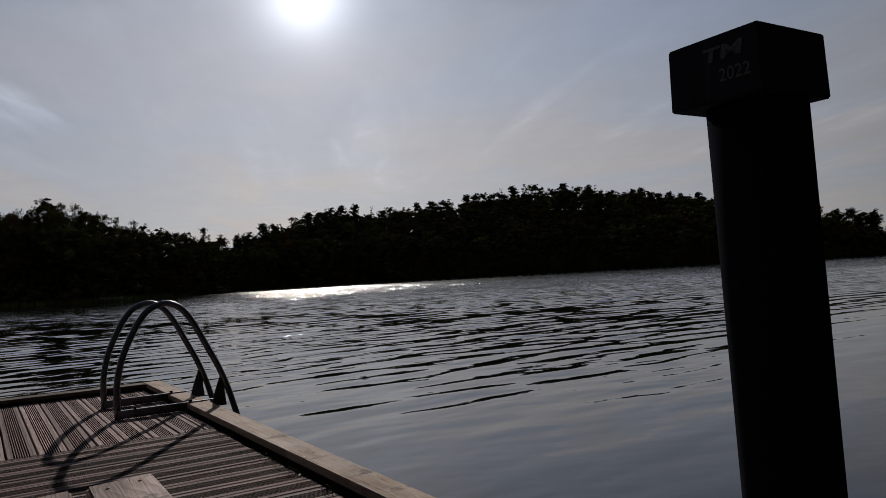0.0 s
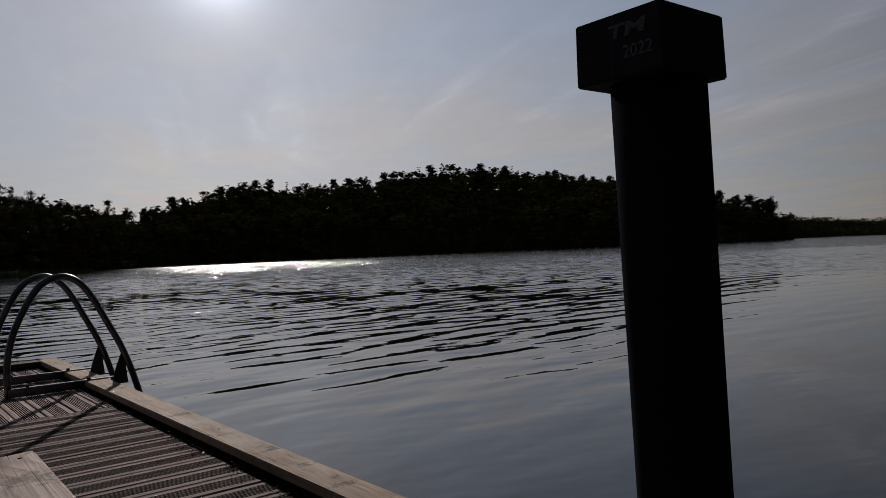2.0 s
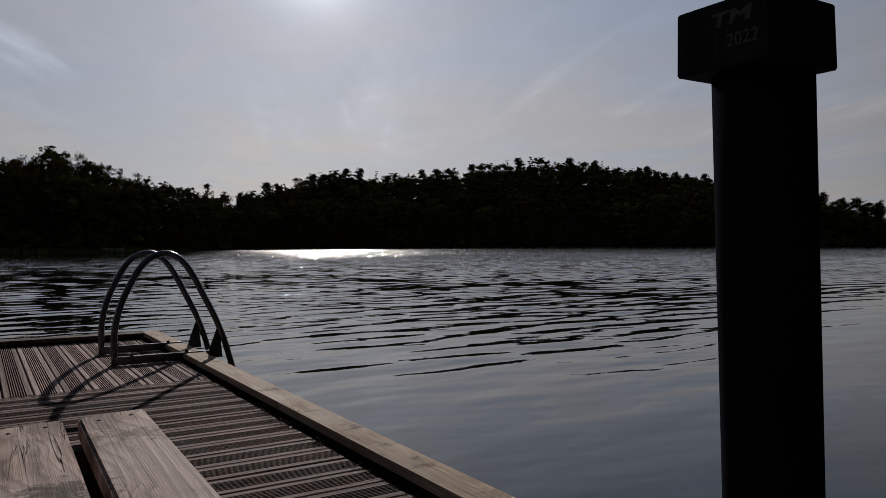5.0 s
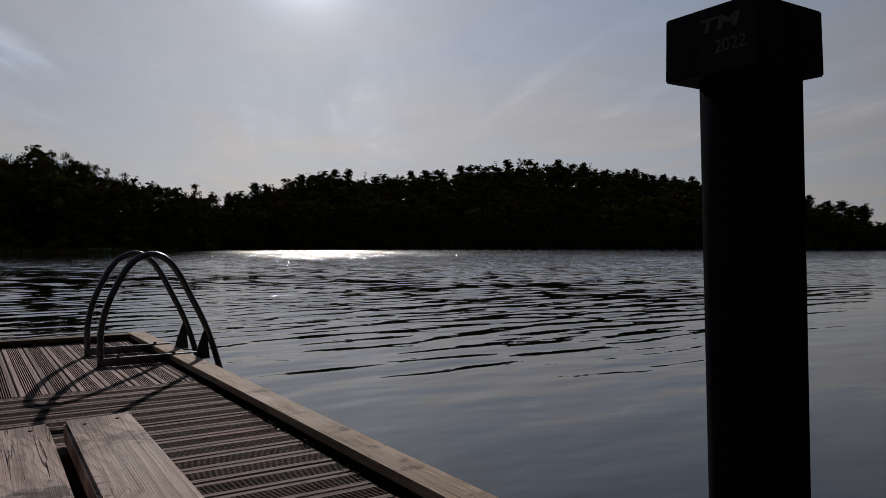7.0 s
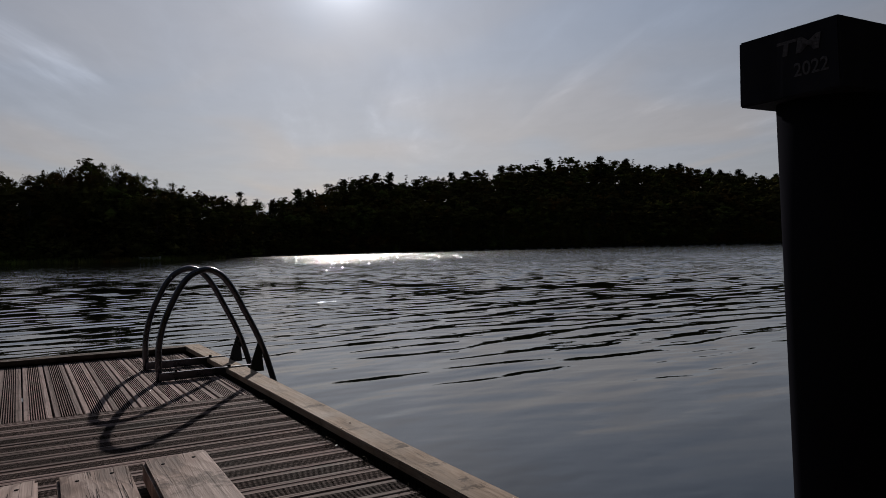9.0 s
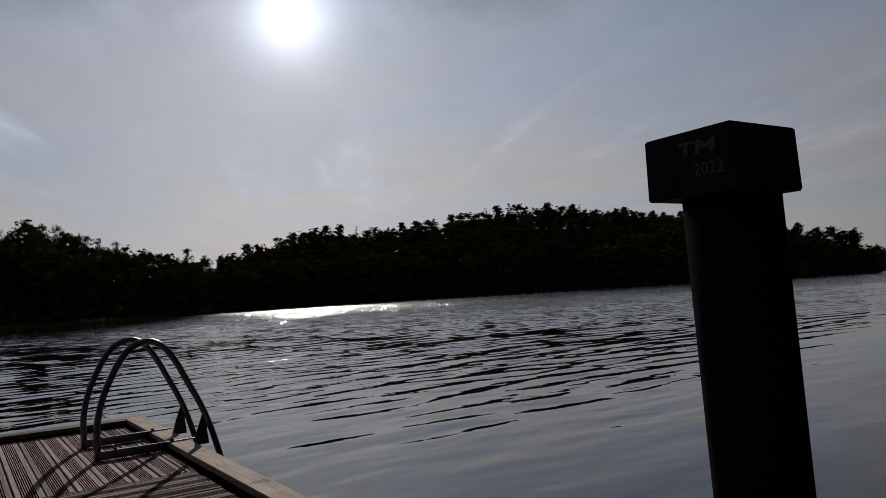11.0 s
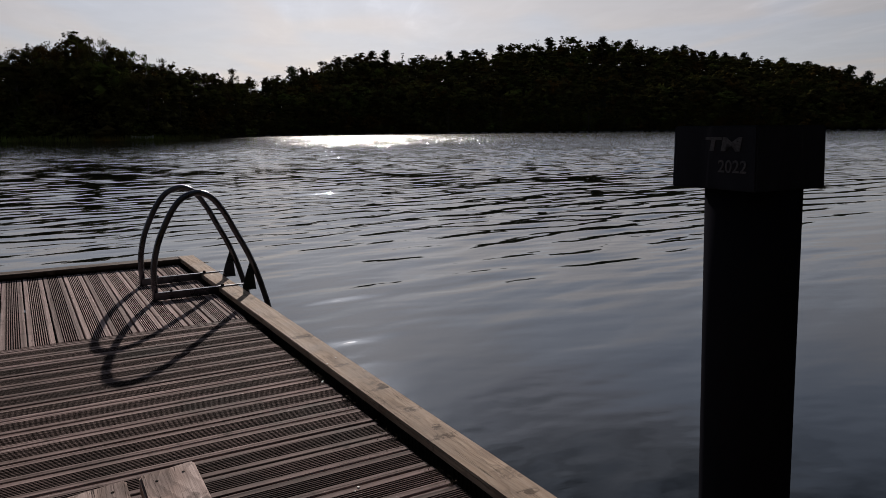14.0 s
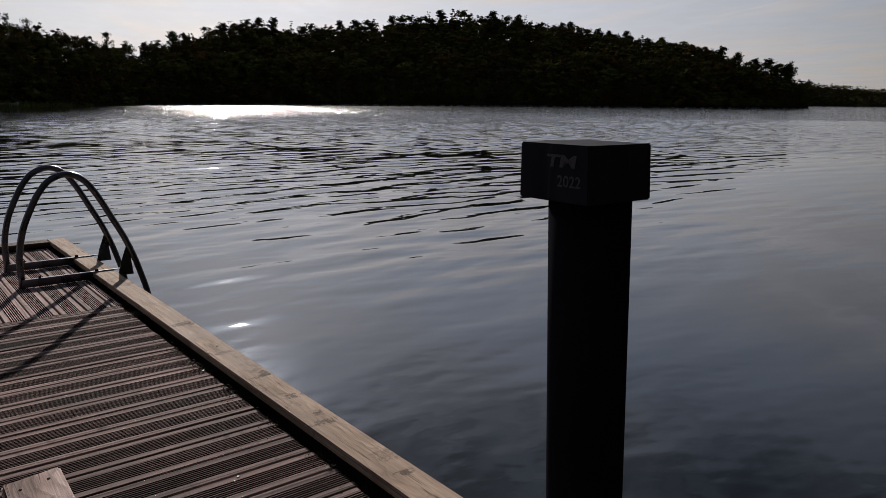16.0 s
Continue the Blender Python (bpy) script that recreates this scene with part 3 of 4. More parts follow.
bearings = [-40 + 1.0 * k for k in range(105)] + [64.4]
steps = [-3, 0, 1.2, 3, 8, 16, 28, 45, 65, 90, 130, 200]
verts, faces = [], []
for a in bearings:
    s = along(SHORE, a) + 1.5 * noise.noise(Vector((a * 0.9, 0, 0)))
    for e in steps:
        x, y = spot(a, s + e * (depth_of_wood(a) / 90 if e > 0 else 1))
        verts.append((x, y, land_height(a, s + e * (depth_of_wood(a) / 90 if e > 0 else 1)) + (0.25 * noise.noise(Vector((x * 0.3, y * 0.3, 0))) if e > 2 else 0)))
n = len(steps)
for i in range(len(bearings) - 1):
    faces += [(i * n + j, i * n + j + 1, (i + 1) * n + j + 1, (i + 1) * n + j) for j in range(n - 1)]
tagged(arrays("shore_land", verts, faces, M_LAND, smooth=True), "dark wooded hill and low bank across the lake", "land", kind="structure")


# ---- trees ----
def leaf_cloud(rng, centres, radii, count, size, flat=0.8, clump=0.36, core=0.0):
    """Many small leaves, gathered in clumps that sit on blobs round the given centres."""
    centres, radii = np.array(centres), np.array(radii)

    def ways(n):
        d = rng.normal(size=(n, 3))
        return d / np.linalg.norm(d, axis=1)[:, None]

    clumps = max(len(centres), count // 26)
    pick = rng.choice(len(centres), clumps, p=radii ** 2 / np.sum(radii ** 2))
    at = centres[pick] + ways(clumps) * (radii[pick] * rng.uniform(0.35, 1.0, clumps) ** 0.6)[:, None] * np.array((1, 1, flat))
    wide = clump * rng.uniform(0.55, 1.35, clumps)
    which = rng.integers(0, clumps, count)
    p = at[which] + ways(count) * (wide[which] * rng.uniform(0, 1, count) ** 0.6)[:, None] * np.array((1.0, 1.0, 0.95))
    u, v = ways(count) * np.array((0.4, 0.4, 1.0)), ways(count)
    u /= np.linalg.norm(u, axis=1)[:, None]
    v = np.cross(u, v * np.array((1, 1, 0.25)))
    v /= np.linalg.norm(v, axis=1)[:, None]
    s = size * rng.uniform(0.5, 1.5, count)[:, None]
    q = np.stack((p - u * s * 0.8 - v * s * 0.5, p + v * s * 0.8, p + u * s), axis=1)
    # the shaded heart of each larger mass, closed
    if core:
        big = radii > core
        n = int(big.sum())
        tip = np.array(((1, 0, 0), (-1, 0, 0), (0, 1, 0), (0, -1, 0), (0, 0, 1), (0, 0, -1.0)))
        body = centres[big][:, None, :] + tip[None] * (radii[big][:, None, None] * rng.uniform(0.4, 0.72, (n, 6, 1))) * np.array((1, 1, flat))
        side = np.array([(a, b, c) for a in (0, 1) for b in (2, 3) for c in (4, 5)])
        q = np.concatenate((q, body[:, side].reshape(-1, 3, 3)))
    return q.reshape(-1, 3)


def trunk_mesh(rng, height, base, limbs):
    bm = bmesh.new()
    pts = [(0.12 * k * rng.normal() * 0.5, 0.12 * k * rng.normal() * 0.5, height * k / 5) for k in range(6)]
    tube(pts, [base * (1 - 0.16 * k) for k in range(6)], bm, 7)
    for z, reach, rise, a in limbs:
        p0 = Vector((0, 0, z))
        p2 = Vector((reach * math.cos(a), reach * math.sin(a), z + rise))
        tube((p0, p0.lerp(p2, 0.5) + Vector((0, 0, -0.15 * rise)), p2), (base * 0.35, base * 0.22, base * 0.06), bm, 5)
    return bm


def make_tree(kind, seed, small=False):
    """One tree of unit kind, about 15 m high: trunk and crown under an empty at its foot."""
    rng = np.random.default_rng(seed)
    H = 15.0
    limbs, centres, radii = [], [], []
    leaf, bark, size, count, flat, clump = M_LEAF, M_BARK, 0.15, 5600, 0.8, 0.62
    if kind == "spruce":
        leaf, size, count, flat, clump = M_NEEDLE, 0.12, 4200, 0.4, 0.34
        for k in range(17):
            f = k / 16
            reach = 0.12 + 2.1 * (1 - f) ** 0.85 * rng.uniform(0.75, 1.2)
            for j in range(5 if f < 0.75 else 3):
                a = rng.uniform(0, 6.28)
                centres.append((0.62 * reach * math.cos(a), 0.62 * reach * math.sin(a), 1.2 + 13.6 * f - 0.12 * reach))
                radii.append(0.12 + 0.42 * reach)
    elif kind == "pine":
        leaf, size, count, flat, clump = M_NEEDLE, 0.14, 5000, 0.8, 0.45
        for k in range(24):
            f = 0.28 + 0.68 * (k + rng.uniform(0, 1)) / 24
            a, reach = rng.uniform(0, 6.28), rng.uniform(0.4, 2.5) * (1.05 - 0.9 * max(0, f - 0.5) / 0.5) * (0.75 if f < 0.45 else 1)
            z = 14.2 * f
            limbs.append((z - 0.7, reach, 0.6, a))
            centres.append((reach * math.cos(a), reach * math.sin(a), z))
            radii.append(rng.uniform(0.7, 1.25) * (1.25 - 0.5 * f))
        centres += [(0, 0, 14.1), (0.1, 0, 13.4), (0, 0.1, 12.4), (0, 0, 11.2)]
        radii += [0.45, 0.8, 1.1, 1.3]
    elif kind == "birch":
        bark, size, count, flat, clump = M_BIRCH, 0.115, 3300, 1.15, 0.48
        for k in range(26):
            f = rng.uniform(0.34, 1.0)
            a, reach = rng.uniform(0, 6.28), rng.uniform(0.2, 2.5) * (1.15 - 0.75 * f)
            z = 14.0 * f
            limbs.append((z - 1.5, reach, 1.3, a))
            centres.append((reach * math.cos(a), reach * math.sin(a), z))
            radii.append(rng.uniform(0.3, 0.8))
    elif kind == "lacy":
        size, count, flat, clump = 0.12, 5200, 0.9, 0.58
        for k in range(38):
            f = rng.uniform(0.2, 0.98)
            bulge = math.sin(math.pi * min(1, 0.2 + 0.74 * f)) ** 0.7
            a, reach = rng.uniform(0, 6.28), 3.3 * rng.uniform(0.15, 1.0) ** 0.6 * bulge
            z = 14.0 * f
            limbs.append((max(1, z - 2.0), reach, 1.8, a))
            centres.append((reach * math.cos(a), reach * math.sin(a), z))
            radii.append(rng.uniform(0.5, 1.0))
    else:
        # a domed crown of large leafy masses, smaller ones breaking its outline
        for k in range(20):
            f = rng.uniform(0.06, 0.88)
            a, reach = rng.uniform(0, 6.28), 2.4 * rng.uniform(0.1, 1.0) ** 0.6 * math.sqrt(max(0.08, 1 - (2 * f - 0.95) ** 2))
            centres.append((reach * math.cos(a), reach * math.sin(a), 1.2 + 12.4 * f))
            radii.append(rng.uniform(1.5, 2.2) * (1.1 - 0.25 * f))
        for k in range(24):
            f = rng.uniform(0.2, 0.93)
            a, reach = rng.uniform(0, 6.28), 3.2 * math.sqrt(max(0.03, 1 - (1.45 * f - 0.42) ** 2)) * rng.uniform(0.6, 1.0)
            if k % 3 == 0:
                limbs.append((max(1, 13.6 * f - 1.8), reach, 1.5, a))
            centres.append((reach * math.cos(a), reach * math.sin(a), 1.0 + 12.9 * f))
            radii.append(rng.uniform(0.6, 1.1))
    if small:
        count, size, clump = count // 8, size * 2.6, clump * 1.5
    q = leaf_cloud(rng, centres, radii, count, size, flat, clump, {"broad": 0.45, "pine": 0.5, "spruce": 0.3}.get(kind, 0.0))
    q *= 15.0 / np.quantile(q[:, 2], 0.998)
    return q, trunk_mesh(rng, H * 0.95, 0.2, limbs), leaf, bark


def thicket(seed):
    """A closed leafy mass from the ground up, 15 m high."""
    rng = np.random.default_rng(seed)
    centres = [(2.2 * rng.normal() * (1 - 0.5 * f), 2.2 * rng.normal() * (1 - 0.5 * f), 13.0 * f) for f in rng.uniform(0.02, 1.0, 34)]
    q = leaf_cloud(rng, centres, rng.uniform(1.1, 2.0, 34), 640, 0.30, 0.9, 0.9, 0.5)
    return q * (15.0 / np.quantile(q[:, 2], 0.998))


KINDS = [("broad", 1), ("broad", 2), ("broad", 13), ("lacy", 4), ("broad", 5), ("pine", 6), ("pine", 7), ("pine", 8), ("spruce", 9), ("spruce", 10), ("birch", 11), ("birch", 12), ("lacy", 14), ("lacy", 15)]
LABELS = {"broad": "dark leafy broadleaf tree on the far shore", "lacy": "open-crowned leafy tree with sky showing through", "pine": "dark pine with clumped crown on the ridge",
          "spruce": "pointed dark spruce in the far wood", "birch": "thin open birch against the sky"}
PATTERN = []
CLOUDS, FAINT = [], []
for kind, seed in KINDS:
    q, trunk, leaf, bark = make_tree(kind, seed)
    CLOUDS.append(thicket(40 + seed) if kind in ("broad", "lacy") else make_tree(kind, seed, True)[0])
    FAINT.append(CLOUDS[-1].reshape(-1, 3, 3)[::3].reshape(-1, 3))
    tree = empty("tree", (0, 0, -200), LABELS[kind], "tree", "trees on the far shore")
    part("trunk", trunk, bark, tree)
    arrays("crown", q.tolist(), [(3 * i, 3 * i + 1, 3 * i + 2) for i in range(len(q) // 3)], leaf, tree)
    PATTERN.append(tree)

rng = random.Random(7)
used = set()


def plant(k, a, d, height, width=1.0):
    x, y = spot(a, d)
    m = pose(x, y, land_height(a, d) - 0.15, 0, 0, rng.uniform(0, 360))
    s = height / 15.0
    if k not in used:
        used.add(k)
        t = PATTERN[k]
        t.matrix_basis = m
    else:
        t = copy_thing(PATTERN[k], m)
    t.scale = (s * width, s * width, s)
    return t


# bearings of the trees that stand out on the skyline, by kind of crown
STANDING = {
    "lacy": (1.8, 2.9, 4.6, 5.2, 6.1, 7.7, 12.2, -1.2, 0.4),
    "birch": (2.3, 8.7, 14.6, 15.8, 21.2, 55.9),
    "broad": (3.4, 6.8, 10.2, 11.6, 13.2, 17.9, 19.9, 23.4, 24.1, 28.4, 29.8, 32.6, 35.5, 36.8, 39.9, 41.4),
    "broad on the point": (42.9, 45.6, 46.5, 48.8, 50.7, 55.2, 56.4, 57.2, 58.1, 62.5, 64),
    "pine": (17, 18.9, 22.3, 24.9, 25.9, 30.7, 31.8, 34.6, 38.2, 42.1, 44, 47.2, 47.8, 49.9),
    "pine on the point": (51.9, 54.4, 58.5, 59.6, 60.8, 61.6, 62.9),
    "spruce": (27.2, 33.3, 36.2, 37.3, 39.1, 44.5, 51.3, 53.1),
}
# kinds of crown: patterns, spread at full height, width as seen in degrees, how far the top stands off the tree line
KINDS = {"lacy": ((3, 12, 13), 6.6, 1.5, 0.05), "birch": ((10, 11), 4.6, 1.0, 0.0), "broad": ((0, 1, 2, 4), 7.4, 1.3, -0.15),
         "pine": ((5, 6, 7), 4.8, 0.9, 0.1), "spruce": ((8, 9), 3.6, 0.55, 0.0)}
# the tree line against the ridge's line, in degrees
TREE_LINE = [(-8, -0.3), (2, -0.8), (4.6, -0.8), (6, -0.5), (9, -0.45), (13, -0.2), (17, 0.0), (34, 0.1), (40, 0.15), (43, -0.15), (50, -0.3), (56, -0.3), (61, 0.0), (64, 1.2)]
stand = random.Random(11)
for key, bearings in STANDING.items():
    pool, spread, wide, proud = KINDS[key.split()[0]]
    for a in bearings:
        s, w = along(SHORE, a), depth_of_wood(a)
        d = s + w * (rng.uniform(0.75, 0.95) if a > 17 else rng.uniform(0.3, 0.8))
        top = along(RIDGE, a) + along(TREE_LINE, a) + proud + stand.uniform(-0.1, 0.1)
        high = EYE_Z + 0.1 + d * math.tan(radians(top)) - land_height(a, d) + 0.15
        across = 1.55 * d * radians(wide * stand.uniform(0.8, 1.25)) / (spread * high / 15.0)
        plant(rng.choice(pool), a, d, high, min(1.8, max(0.6, across)))
# lower trees that close the skyline between them
a = -6.0
while a < 63.0:
    s, w = along(SHORE, a), depth_of_wood(a)
    d = s + w * rng.uniform(0.82, 1.0)
    high = ridge_top(a, d) - land_height(a, d) - d * math.tan(radians(rng.uniform(0.25, 0.75)))
    if high > 2.5:
        plant(rng.choice((0, 1, 2, 4, 12) if a < 17 else (0, 1, 2, 4, 5, 6)), a, d, high, rng.uniform(1.1, 1.5))
    a += math.degrees(6.6 / s) * rng.uniform(0.7, 1.3)
# the row along the waterline
a = -8.0
while a < 63.4:
    s = along(SHORE, a)
    d = s + rng.uniform(2.5, 6)
    room = ridge_top(a, d) - land_height(a, d)
    h = rng.uniform(0.6, 0.84) * room if a < 17 else rng.uniform(6, 12)
    plant(rng.choice((0, 1, 2, 3, 4, 12) if a < 17 else (0, 1, 2, 4, 13, 8)), a, d, min(h, 0.9 * room, 17), rng.uniform(0.9, 1.25))
    a += math.degrees(6.5 / s) * rng.choice((0.6, 0.8, 1.0, 1.3, 1.7))

# the mass of the wood between them
verts = []
nr = np.random.default_rng(4)
for row, f in enumerate((0.08, 0.22, 0.4, 0.55, 0.66, 0.76, 0.86, 0.95)):
    a = -16.0 + row * 0.3
    while a < 63.6:
        s, w = along(SHORE, a), depth_of_wood(a)
        d = s + w * f + rng.uniform(-2, 2)
        room = ridge_top(a, d) - land_height(a, d)
        h = (0.9 if a < 17 else 1.0) * min(rng.uniform(12, 17), room * (rng.uniform(0.62, 0.88) if f < 0.7 else rng.uniform(0.62, 0.8)))
        if h > 2.5:
            q = CLOUDS[rng.choice((0, 1, 2, 3, 4, 12, 13))] * (h / 15.0 * rng.uniform(1.1, 1.6), h / 15.0 * rng.uniform(1.1, 1.6), h / 15.0)
            b = rng.uniform(0, 6.28)
            x, y = spot(a, d)
            verts.append(np.stack((q[:, 0] * math.cos(b) - q[:, 1] * math.sin(b) + x, q[:, 0] * math.sin(b) + q[:, 1] * math.cos(b) + y, q[:, 2] + land_height(a, d)), axis=1))
        a += math.degrees((6.2 if f < 0.75 else 5.0) / s) * rng.uniform(0.75, 1.25)
# undergrowth that closes the wood's foot
for f in (0.02, 0.06, 0.5):
    a = -16.0
    while a < 64.2:
        s, w = along(SHORE, a), depth_of_wood(a)
        d = s + 2.0 + w * f
        q = CLOUDS[rng.randrange(5)] * (0.5, 0.5, rng.uniform(0.2, 0.42) if a < 62 else 0.16)
        x, y = spot(a, d)
        verts.append(q + np.array((x, y, land_height(a, d) - 0.3)))
        a += math.degrees(2.6 / s) * rng.uniform(0.7, 1.3)
# young growth under the skyline trees
for f in (0.86, 0.97):
    a = -16.0
    while a < 63.4:
        s, w = along(SHORE, a), depth_of_wood(a)
        d = s + w * f
        room = ridge_top(a, d) - land_height(a, d)
        q = CLOUDS[rng.randrange(5)] * (0.75, 0.75, room / 15.0 * rng.uniform(0.5, 0.8) * (0.8 if a < 17 else 1.0))
        x, y = spot(a, d)
        verts.append(q + np.array((x, y, land_height(a, d) - 0.8)))
        a += math.degrees(3.0 / s) * rng.uniform(0.7, 1.3)
verts = np.concatenate(verts)
tagged(arrays("far_woods", verts.tolist(), [(3 * i, 3 * i + 1, 3 * i + 2) for i in range(len(verts) // 3)], M_LEAF),
       "dense dark mixed wood covering the hill across the lake", "woods", kind="stuff")

# the distant shore past the island's point
verts, faces = [], []
for k in range(40):
    a = 55 + 1.5 * k
    crest = 0.8 * 735 * math.tan(radians(np.interp(a, (60, 63.4, 68.4, 76, 113), (1.9, 1.66, 1.15, 1.0, 0.9))))
    for e, z in ((0, WATER_Z - 0.3), (3, 0.2), (32, crest)):
        x, y = spot(a, 700 + e)
        verts.append((x, y, z))
for i in range(39):
    faces += [(i * 3 + j, i * 3 + j + 1, i * 3 + j + 4, i * 3 + j + 3) for j in range(2)]
tagged(arrays("distant_land", verts, faces, M_LAND), "low distant bank beyond the point", "land", kind="structure")
verts = []
for row in range(2):
    a = 55.0
    while a < 113:
        d = 706 + 22 * row + rng.uniform(-4, 4)
        top = EYE_Z + d * math.tan(radians(np.interp(a, (60, 63.4, 68.4, 76, 113), (1.9, 1.66, 1.15, 1.0, 0.9)))) * rng.uniform(0.9, 1.03)
        q = FAINT[rng.randrange(5)] * (top / 15.0 * 1.4, top / 15.0 * 1.4, top / 15.0)
        x, y = spot(a, d)
        verts.append(q + np.array((x, y, -0.4)))
        a += rng.uniform(0.3, 0.6)
verts = np.concatenate(verts)
tagged(arrays("distant_woods", verts.tolist(), [(3 * i, 3 * i + 1, 3 * i + 2) for i in range(len(verts) // 3)], M_LEAF),
       "hazy line of distant woods along the lake", "woods", kind="stuff")

# unseen wooded bank added behind the jetty's landward end, blocking sky light from there
verts, faces = [], []
for k in range(37):
    a = 95 + 5 * k
    for e, z in ((0, WATER_Z - 0.4), (1.5, -0.35), (6, 0.1), (30, 2.0), (70, 5.0)):
        x, y = spot(a, 10.5 + 4 * abs(math.sin(radians(a - 180))) + e)
        verts.append((x, y, z))
for i in range(36):
    faces += [(i * 5 + j, i * 5 + j + 1, i * 5 + j + 6, i * 5 + j + 5) for j in range(4)]
tagged(arrays("bank_land", verts, faces, M_LAND, smooth=True), "unseen bank added at the landward end of the jetty", "land", kind="structure")
verts = []
for row, d0 in enumerate((18, 24, 31, 40)):
    a = 97.0
    while a < 273:
        d = d0 + 4 * abs(math.sin(radians(a - 180))) + rng.uniform(-1.5, 1.5)
        s = rng.uniform(0.75, 1.1)
        q = CLOUDS[rng.randrange(len(CLOUDS))] * (1.2 * s, 1.2 * s, s)
        x, y = spot(a, d)
        verts.append(q + np.array((x, y, 0.1)))
        a += math.degrees(3.6 / d) * rng.uniform(0.8, 1.2)
verts = np.concatenate(verts)
tagged(arrays("bank_woods", verts.tolist(), [(3 * i, 3 * i + 1, 3 * i + 2) for i in range(len(verts) // 3)], M_LEAF),
       "unseen leafy wood added behind the jetty to block sky light", "woods", kind="stuff")

# ---- rowing boat and reeds on the near bank across the water ----
def rowing_boat(a, d):
    x, y = spot(a, d)
    boat = empty("rowing_boat", (x, y, WATER_Z + 0.1), "small pale rowing boat drawn up on the bank", "boat")
    bm = bmesh.new()
    rows = []
    for k in range(9):
        f = k / 8
        half = 0.7 * math.sin(math.pi * (0.12 + 0.84 * f)) ** 0.55
        rise = 0.25 * (2 * f - 1) ** 4
        rows.append([bm.verts.new((-1.9 + 3.8 * f, half * u, 0.55 * abs(u) ** 1.6 + rise)) for u in (-1, -0.75, -0.4, 0, 0.4, 0.75, 1)])
    for p, q in zip(rows, rows[1:]):
        for k in range(6):
            bm.faces.new((p[k], p[k + 1], q[k + 1], q[k]))
    bmesh.ops.solidify(bm, geom=bm.faces[:], thickness=0.04)
    part("hull", bm, M_BOAT, boat)
    for px in (-0.6, 0.7):
        part("thwart", box(px - 0.12, px + 0.12, -0.6, 0.6, 0.36, 0.4, 0.008), M_BARK, boat)
    boat.rotation_euler = (radians(4), 0, radians(-8))
    return boat


rowing_boat(8.2, 141.2)

nr = np.random.default_rng(12)
count = 5200
ang = nr.uniform(-30, 13.5, count)
dist = np.interp(ang, [p[0] for p in SHORE], [p[1] for p in SHORE]) + nr.uniform(-1.6, 1.5, count)
px, py = -1.06 + dist * np.sin(np.radians(ang)), -4.3 + dist * np.cos(np.radians(ang))
hgt = nr.uniform(0.5, 1.25, count)
lean = nr.normal(0, 0.12, (count, 2))
z0 = np.full(count, WATER_Z - 0.05)
tri = np.stack((np.stack((px - 0.05, py, z0), 1), np.stack((px + 0.05, py, z0), 1), np.stack((px + lean[:, 0], py + lean[:, 1], z0 + hgt), 1)), 1).reshape(-1, 3)
tagged(arrays("reeds", tri.tolist(), [(3 * i, 3 * i + 1, 3 * i + 2) for i in range(count)], M_REED), "pale green reeds along the far waterline", "reeds", kind="stuff")

# stones along the island's waterline
nr = np.random.default_rng(5)
bm = bmesh.new()
for k in range(150):
    a = 17 + 47.3 * k / 149 + nr.normal() * 0.2
    a = min(a, 64.3)
    x, y = spot(a, along(SHORE, a) + nr.uniform(-0.6, 1.0))
    r = bmesh.ops.create_icosphere(bm, subdivisions=1, radius=1)
    for v in r["verts"]:
        v.co *= nr.uniform(0.85, 1.15)
    bmesh.ops.scale(bm, vec=(nr.uniform(0.4, 1.6), nr.uniform(0.4, 1.0), nr.uniform(0.2, 0.5)), verts=r["verts"])
    bmesh.ops.translate(bm, vec=(x, y, WATER_Z - 0.06), verts=r["verts"])
tagged(link_mesh("shore_stones", bm, M_ROCK), "dark stones along the far waterline", "stones", kind="stuff")

# ---- jetty ----
LEFT, NEAR, FAR = -3.3, -16.0, 2.10
KERB_IN, KERB_W, KERB_H = 0.02, 0.153, 0.047
jetty = tagged(new("jetty"), "weathered grey-brown floating jetty with raised timber kerb", "jetty", kind="structure")


def deck_profile(w=0.1400, thick=0.028, grooves=7, margin=0.029, cut=0.0074, deep=0.010):
    """Outline of a grooved board: (across, up), top face at 0."""
    pts = [(-w / 2, -thick), (-w / 2, -0.003), (-w / 2 + 0.003, 0)]
    pitch = (w - 2 * margin) / grooves
    for k in range(grooves):
        c = -w / 2 + margin + pitch * (k + 0.5)
        pts += [(c - cut / 2, 0), (c - cut * 0.36, -deep), (c + cut * 0.36, -deep), (c + cut / 2, 0)]
    return pts + [(w / 2 - 0.003, 0), (w / 2, -0.003), (w / 2, -thick)]


